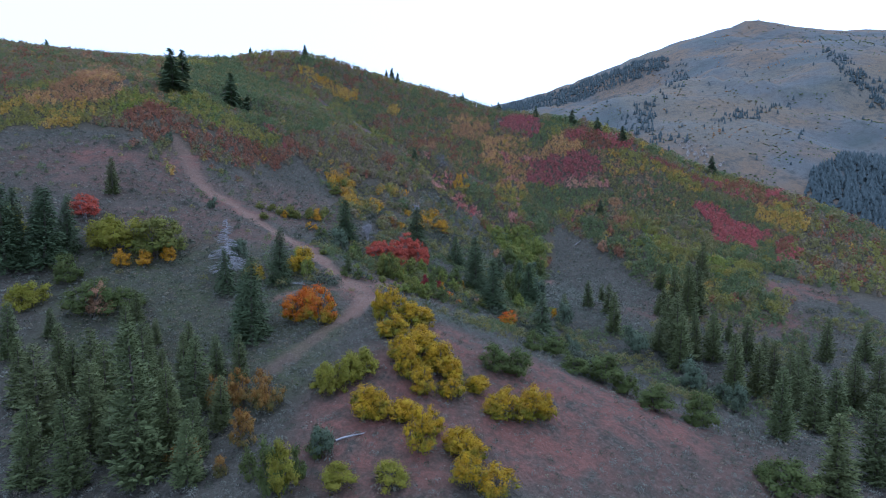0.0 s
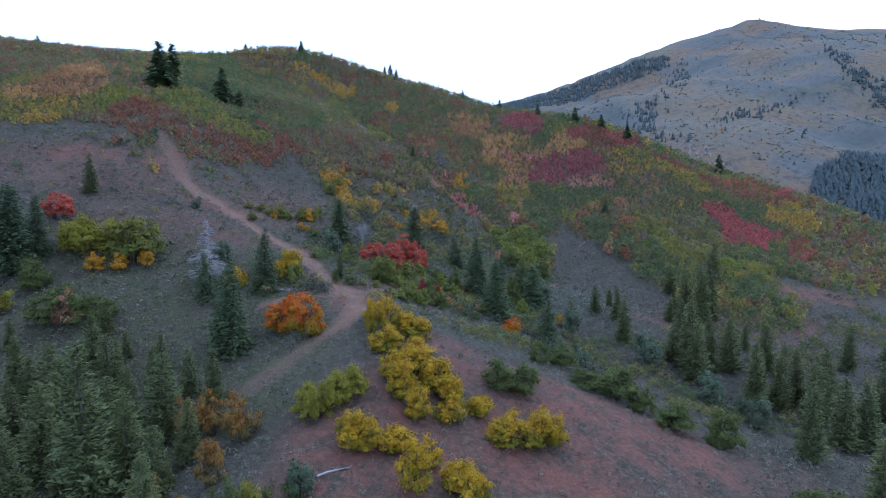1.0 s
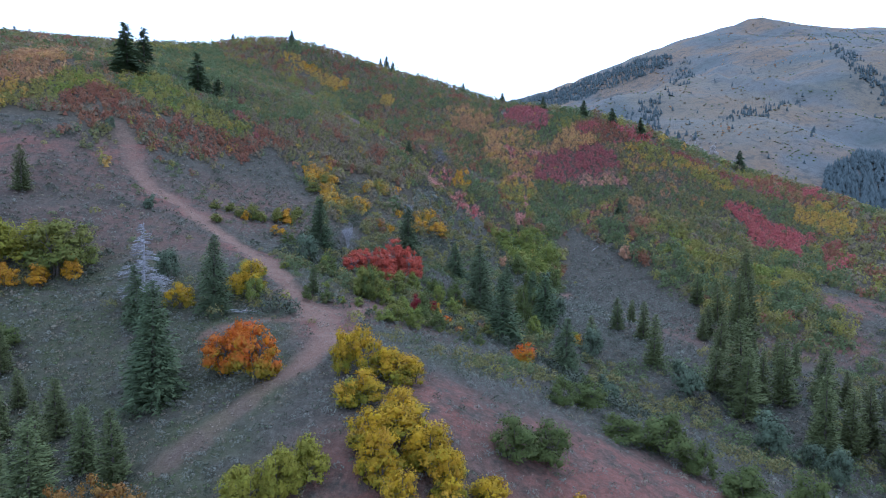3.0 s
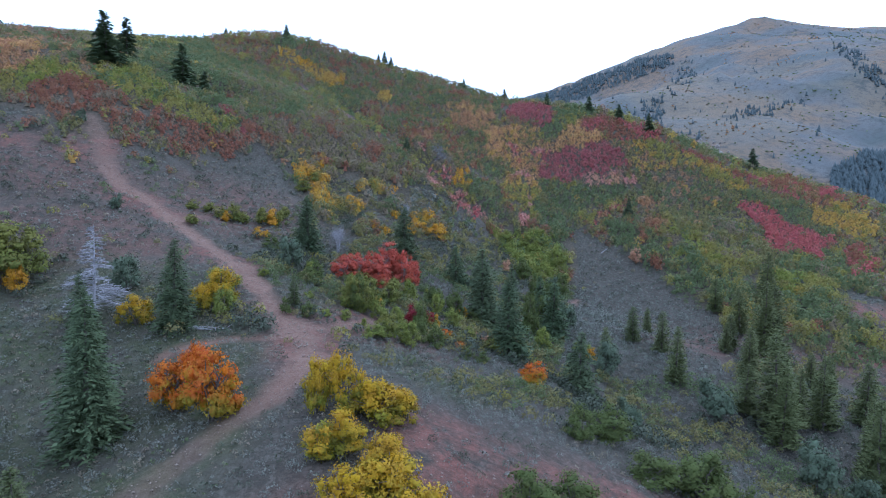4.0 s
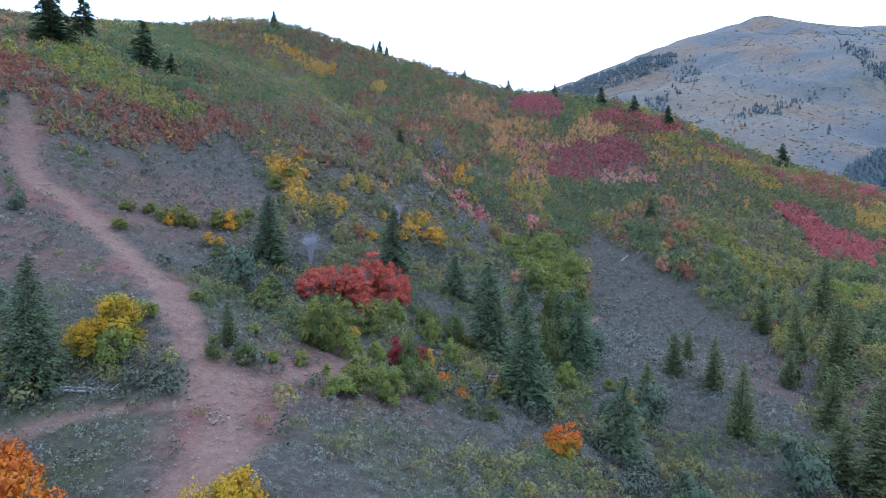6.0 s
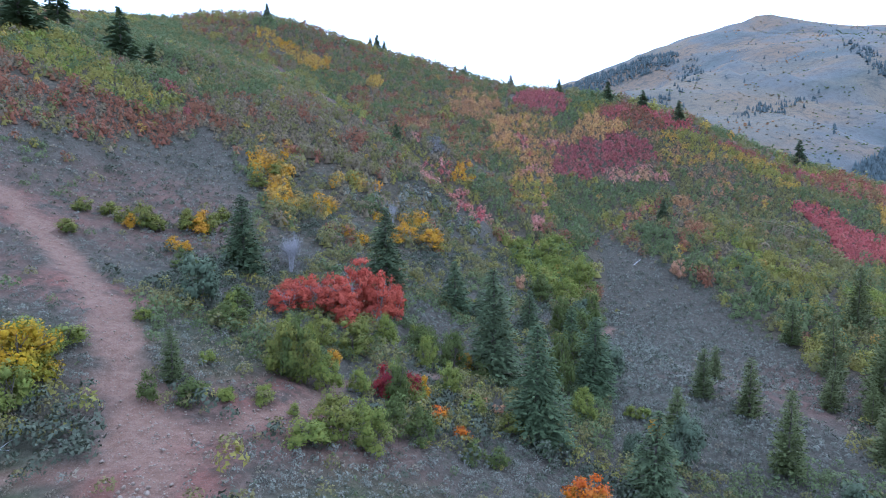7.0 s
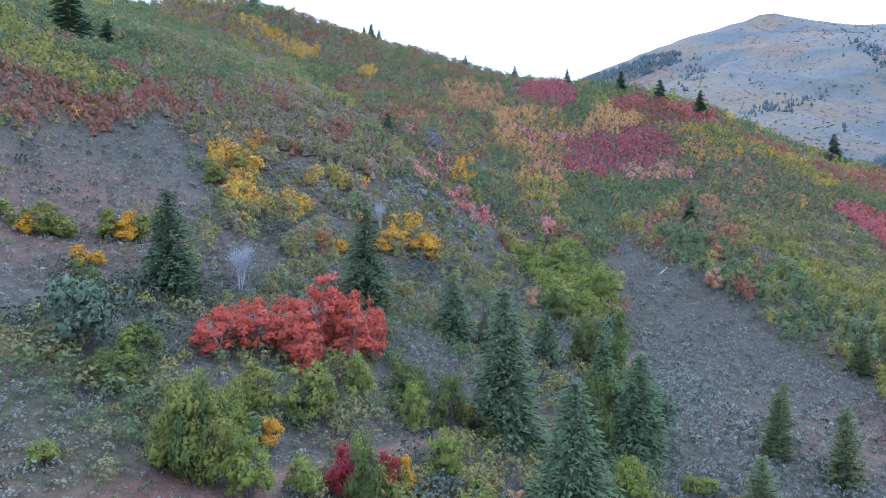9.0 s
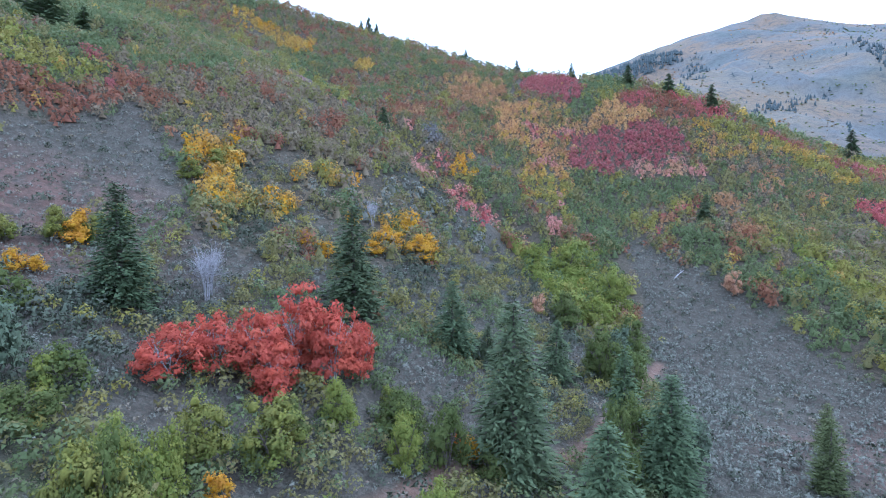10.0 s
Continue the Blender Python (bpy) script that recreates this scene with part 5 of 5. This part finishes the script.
def meadow_grass():
    """Dry and green tufts on the grassy ground beside the trail."""
    x, y = scatter(-52, 8, 56, 106, 0.62)
    keep = (ovals(x, y, green_grass) > rng.uniform(0, 0.9, len(x))) & (near_line(x, y, main_trail) > 1.6) & (near_line(x, y, west_path) > 0.7)
    x, y = x[keep], y[keep]
    sort = fnoise(x / 5, y / 5, 2, 77) + rng.normal(0, 0.08, len(x))
    for kind, lo, hi, label in (("straw", -9, 0.5, "short dry grass beside the trail"), ("scrub_green", 0.5, 0.6, "short green grass beside the trail"), ("sage", 0.6, 9, "small grey sage tufts beside the trail")):
        m = (sort >= lo) & (sort < hi)
        size = rng.uniform(0.22, 0.5, m.sum())
        shrub_field("short_grass", kind, x[m], y[m], size, size * 0.7, 12, 0.3, label, "grass")


low_brush()
meadow_grass()


def far_woods():
    """Small conifers on the far mountain and behind the ridge."""
    groves = [
        ([(120, 1640), (195, 1700), (300, 1700), (455, 1650), (555, 1610), (600, 1500), (561, 1413), (417, 1470), (331, 1487), (204, 1510)], 1150, 13),
        ([(556, 1424), (593, 1382), (453, 1035), (381, 927), (427, 1085)], 80, 9),
        ([(296, 877), (325, 859), (299, 790), (271, 799)], 45, 8),
        ([(359, 759), (417, 807), (471, 839), (534, 860), (530, 850), (451, 790), (382, 733), (351, 727)], 90, 7),
        ([(227, 834), (296, 806), (265, 701), (288, 658), (268, 618), (210, 600), (180, 700)], 150, 8),
        ([(762, 1152), (729, 1054), (687, 924), (697, 891), (632, 806), (616, 825), (636, 905)], 170, 9),
        ([(368, 560), (520, 640), (480, 520), (430, 380), (330, 400), (320, 500)], 2300, 11),
        ([(293, 1356), (856, 1555), (1086, 1398), (700, 900), (445, 563), (297, 570), (249, 787)], 150, 7),
    ]
    xs, ys, hs = [], [], []
    for poly, n, tall in groves:
        p = np.array(poly, float)
        q = rng.uniform(p.min(0), p.max(0), (n * 8, 2))
        q = q[inside(q[:, 0], q[:, 1], poly)][:n]
        xs.append(q[:, 0]), ys.append(q[:, 1]), hs.append(rng.uniform(0.5, 1.1, len(q)) * tall)
    x, y, h = np.concatenate(xs), np.concatenate(ys), np.concatenate(hs)
    z = ground(x, y)
    n, sides = len(x), 6
    verts, faces, base = [], [], 0
    for lo, hi, w in ((0.03, 0.5, 0.30), (0.25, 0.75, 0.24), (0.5, 1.0, 0.15)):
        ang = np.linspace(0, 2 * math.pi, sides, endpoint=False)[None] + rng.uniform(0, 6, (n, 1))
        rad = w * h[:, None] * rng.uniform(0.6, 1.35, (n, sides))
        rim = np.stack([x[:, None] + rad * np.cos(ang), y[:, None] + rad * np.sin(ang), (z + lo * h)[:, None] + rng.normal(0, 0.05, (n, sides)) * h[:, None]], -1)
        tip = np.stack([x, y, z + hi * h], -1)[:, None]
        verts.append(np.concatenate([rim, tip], 1).reshape(-1, 3))
        i = base + np.arange(n)[:, None] * (sides + 1)
        k = np.arange(sides)[None]
        faces.append(np.stack([i + k, i + (k + 1) % sides, np.broadcast_to(i + sides, (n, sides))], -1).reshape(-1, 3))
        base += n * (sides + 1)
    me = mesh_from("far_conifers", np.vstack(verts), np.vstack(faces), LEAF["hazed_spruce"])
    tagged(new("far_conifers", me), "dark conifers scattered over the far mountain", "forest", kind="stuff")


far_woods()


def far_scrub():
    """Low brush over the far mountain, too small to tell apart."""
    n = 3600
    y = 470 + 1130 * rng.uniform(0, 1, n) ** 1.3
    x = y * rng.uniform(0.12, 0.86, n)
    keep = fnoise(x / 60, y / 60, 3, 17) + rng.normal(0, 0.06, n) > 0.44
    x, y = x[keep], y[keep]
    z = ground(x, y)
    n = len(x)
    h, w = rng.uniform(0.5, 1.2, n) * (0.7 + y / 1500), rng.uniform(0.7, 1.5, n) * (0.7 + y / 1300)
    ang = np.linspace(0, 2 * math.pi, 5, endpoint=False)[None] + rng.uniform(0, 6, (n, 1))
    rad = w[:, None] * rng.uniform(0.6, 1.3, (n, 5))
    low = np.stack([x[:, None] + rad * 0.8 * np.cos(ang), y[:, None] + rad * 0.8 * np.sin(ang), np.repeat((z - 0.4)[:, None], 5, 1)], -1)
    mid = np.stack([x[:, None] + rad * np.cos(ang), y[:, None] + rad * np.sin(ang), (z + 0.5 * h)[:, None] * np.ones((1, 5))], -1)
    top = np.stack([x, y, z + h], -1)[:, None]
    v = np.concatenate([low, mid, top], 1)
    k = np.arange(5)
    ring = np.concatenate([np.stack([k, (k + 1) % 5, 5 + (k + 1) % 5], 1), np.stack([k, 5 + (k + 1) % 5, 5 + k], 1), np.stack([5 + k, 5 + (k + 1) % 5, np.full(5, 10)], 1)])
    pick = fnoise(x / 110, y / 110, 2, 29) + rng.normal(0, 0.07, n)
    for kind, lo, hi, label in (("scrub_green", -9, 0.5, "dull green brush on the far mountain"), ("brown", 0.5, 0.68, "brown brush on the far mountain"), ("dusty_orange", 0.68, 9, "orange autumn brush on the far mountain")):
        m = np.where((pick >= lo) & (pick < hi))[0]
        f = ring[None] + (np.arange(len(m)) * 11)[:, None, None]
        me = mesh_from("far_brush", v[m].reshape(-1, 3), f.reshape(-1, 3), LEAF[kind], np.repeat(rng.uniform(0, 1, len(m)), 11))
        tagged(new("far_brush", me), label, "brush", kind="stuff")


far_scrub()


# ---- a dead tree, rocks and small things ----
def snag(x, y, tall):
    root = new("dead_tree")
    root.matrix_world = pose(x, y, height(x, y) - 0.1, 0, 2, 0)
    gen = np.random.default_rng(77)
    trunk = mesh_from("trunk", *tube([(0, 0, -0.2), (0.05, 0, tall * 0.5), (0.0, 0.06, tall)], [0.17, 0.11, 0.015], 7), DEADWOOD, None, True)
    new("trunk", trunk).parent = root
    for k in range(96):
        z = tall * (0.12 + 0.86 * k / 96)
        a, r = gen.uniform(0, 6.28), (tall - z) * 0.36 * gen.uniform(0.6, 1.1) + 0.3
        pieces = [tube([(0, 0, 0), (r * 0.5 * math.cos(a), r * 0.5 * math.sin(a), 0.08 * r), (r * math.cos(a), r * math.sin(a), -0.12 * r)], [0.04, 0.028, 0.008], 4)]
        for s in np.linspace(0.25, 0.98, 18):
            b = a + gen.choice((-1, 1)) * gen.uniform(0.4, 1.1)
            p = np.array([r * s * math.cos(a), r * s * math.sin(a), 0.1 * r * s * (1 - s) * 2 - 0.1 * r * s * s])
            pieces.append(tube([p, p + 0.3 * r * np.array([math.cos(b), math.sin(b), gen.uniform(-0.4, 0.3)])], [0.026, 0.012], 3))
        br = new("branch", mesh_from("branch", *joined(pieces), DEADWOOD))
        br.parent, br.location = root, (0, 0, z)
    tagged(root, "silver-grey dead conifer with bare branches", "dead tree")


snag(*(-33.1, 84.4, 9.4))


def rock_mesh(gen, name, mat):
    bm = bmesh.new()
    bmesh.ops.create_icosphere(bm, subdivisions=2, radius=0.5)
    for v in bm.verts:
        p = v.co.normalized()
        v.co = v.co * (0.8 + 0.35 * noise.noise(p * 1.7 + Vector((gen.uniform(0, 9), 0, 0)) * 0.01 + Vector((gen.integers(99), 0, 0)))) 
        v.co.z *= 0.8
    me = bpy.data.meshes.new(name)
    bm.to_mesh(me)
    bm.free()
    me.materials.append(mat)
    return me


def outcrop():
    gen = np.random.default_rng(5)
    root = new("rock_outcrop")
    root.location = (278, 608, height(278, 608))
    shapes = [rock_mesh(gen, "rock", ROCK) for _ in range(4)]
    for k in range(70):
        x, y = 278 + gen.normal(0, 11), 608 + gen.normal(0, 20)
        s = gen.uniform(1.5, 5)
        r = new("rock", shapes[k % 4])
        r.parent = root
        r.matrix_parent_inverse = Matrix.Translation(root.location).inverted()
        r.matrix_basis = Matrix.LocRotScale((x, y, height(x, y) + s * 0.1), Euler((gen.normal(0, 0.25), gen.normal(0, 0.25), gen.uniform(0, 6))), (s, s * gen.uniform(0.5, 1), s * gen.uniform(1.0, 2.2)))
    tagged(root, "pale limestone outcrop on the far slope", "rocks")


outcrop()


def stones():
    """Small pale stones on the trail and the red earth."""
    xs, ys = [], []
    for pts, n in ((main_trail, 900), (side_trail, 260)):
        p = np.array(pts, float)
        seg = rng.integers(0, len(p) - 1, n)
        t = rng.uniform(0, 1, n)[:, None]
        q = p[seg] * (1 - t) + p[seg + 1] * t + rng.normal(0, 1.2, (n, 2))
        xs.append(q[:, 0]), ys.append(q[:, 1])
    for cx, cy, rx, ry in red_soil:
        n = 110
        xs.append(cx + rng.normal(0, 0.5, n) * rx), ys.append(cy + rng.normal(0, 0.5, n) * ry)
    x, y = np.concatenate(xs), np.concatenate(ys)
    z = ground(x, y)
    n = len(x)
    s = rng.uniform(0.03, 0.09, n) * rng.choice([1, 1, 1, 1.6], n)
    corner = np.array([(1, 0, 0), (0, 1, 0), (-1, 0, 0), (0, -1, 0), (0.1, 0.1, 0.7), (0, 0, -0.6)], float)
    tri = np.array([(0, 1, 4), (1, 2, 4), (2, 3, 4), (3, 0, 4), (1, 0, 5), (2, 1, 5), (3, 2, 5), (0, 3, 5)])
    v = corner[None] * s[:, None, None] * rng.uniform(0.6, 1.3, (n, 6, 3)) + np.stack([x, y, z], 1)[:, None]
    f = tri[None] + (np.arange(n) * 6)[:, None, None]
    tagged(new("loose_stones", mesh_from("loose_stones", v.reshape(-1, 3), f.reshape(-1, 3), STONE)), "small pale stones scattered on the red trail", "stones", kind="stuff")


stones()


def fallen_log(x, y, long, turn, thick):
    gen = np.random.default_rng(int(abs(x * 10)))
    root = new("fallen_log")
    root.matrix_world = pose(x, y, height(x, y) + thick * 0.6, 0, 0, turn)
    ends = [height(x + s * long / 2 * math.cos(radians(turn)), y + s * long / 2 * math.sin(radians(turn))) - height(x, y) for s in (-1, 1)]
    pts = [(-long / 2, 0, ends[0]), (-long / 6, gen.normal(0, 0.06), ends[0] / 3), (long / 6, gen.normal(0, 0.06), ends[1] / 3), (long / 2, 0, ends[1])]
    new("trunk", mesh_from("trunk", *tube(pts, [thick, thick * 0.9, thick * 0.7, thick * 0.3], 7), DEADWOOD, None, True)).parent = root
    for k in range(5):
        p = np.array(pts[1]) * (1 - k / 5) + np.array(pts[3]) * (k / 5)
        q = p + np.array([gen.uniform(0.2, 0.6), gen.normal(0, 0.5), gen.uniform(0.1, 0.4)])
        new("branch", mesh_from("branch", *tube([p, (p + q) / 2 + gen.normal(0, 0.03, 3), q], [thick * 0.35, thick * 0.25, thick * 0.08], 5), DEADWOOD, None, True)).parent = root
    tagged(root, "grey weathered fallen log on the ground", "log")


for x, y, long, turn, thick in [(-8.2, 47.7, 2.6, 25, 0.11), (-21.4, 83.7, 3.5, 8, 0.1), (5.4, 116.4, 2.5, -15, 0.1), (42.3, 174.1, 3, 40, 0.11), (-21.9, 83.3, 3, 5, 0.1)]:
    fallen_log(x, y, long, turn, thick)


def fire_ring(x, y):
    root = new("fire_ring")
    root.location = (x, y, height(x, y))
    gen = np.random.default_rng(3)
    shape = rock_mesh(gen, "rock", STONE)
    for k in range(9):
        a = 2 * math.pi * k / 9
        px, py = 0.6 * math.cos(a), 0.6 * math.sin(a)
        r = new("rock", shape)
        r.parent = root
        r.matrix_basis = Matrix.LocRotScale((px, py, height(x + px, y + py) - height(x, y) + 0.08), Euler(gen.uniform(0, 6, 3)), [0.26 * gen.uniform(0.8, 1.2)] * 3)
    tagged(root, "small ring of stones beside the trail", "stones")


fire_ring(*(-12.4, 81.7))
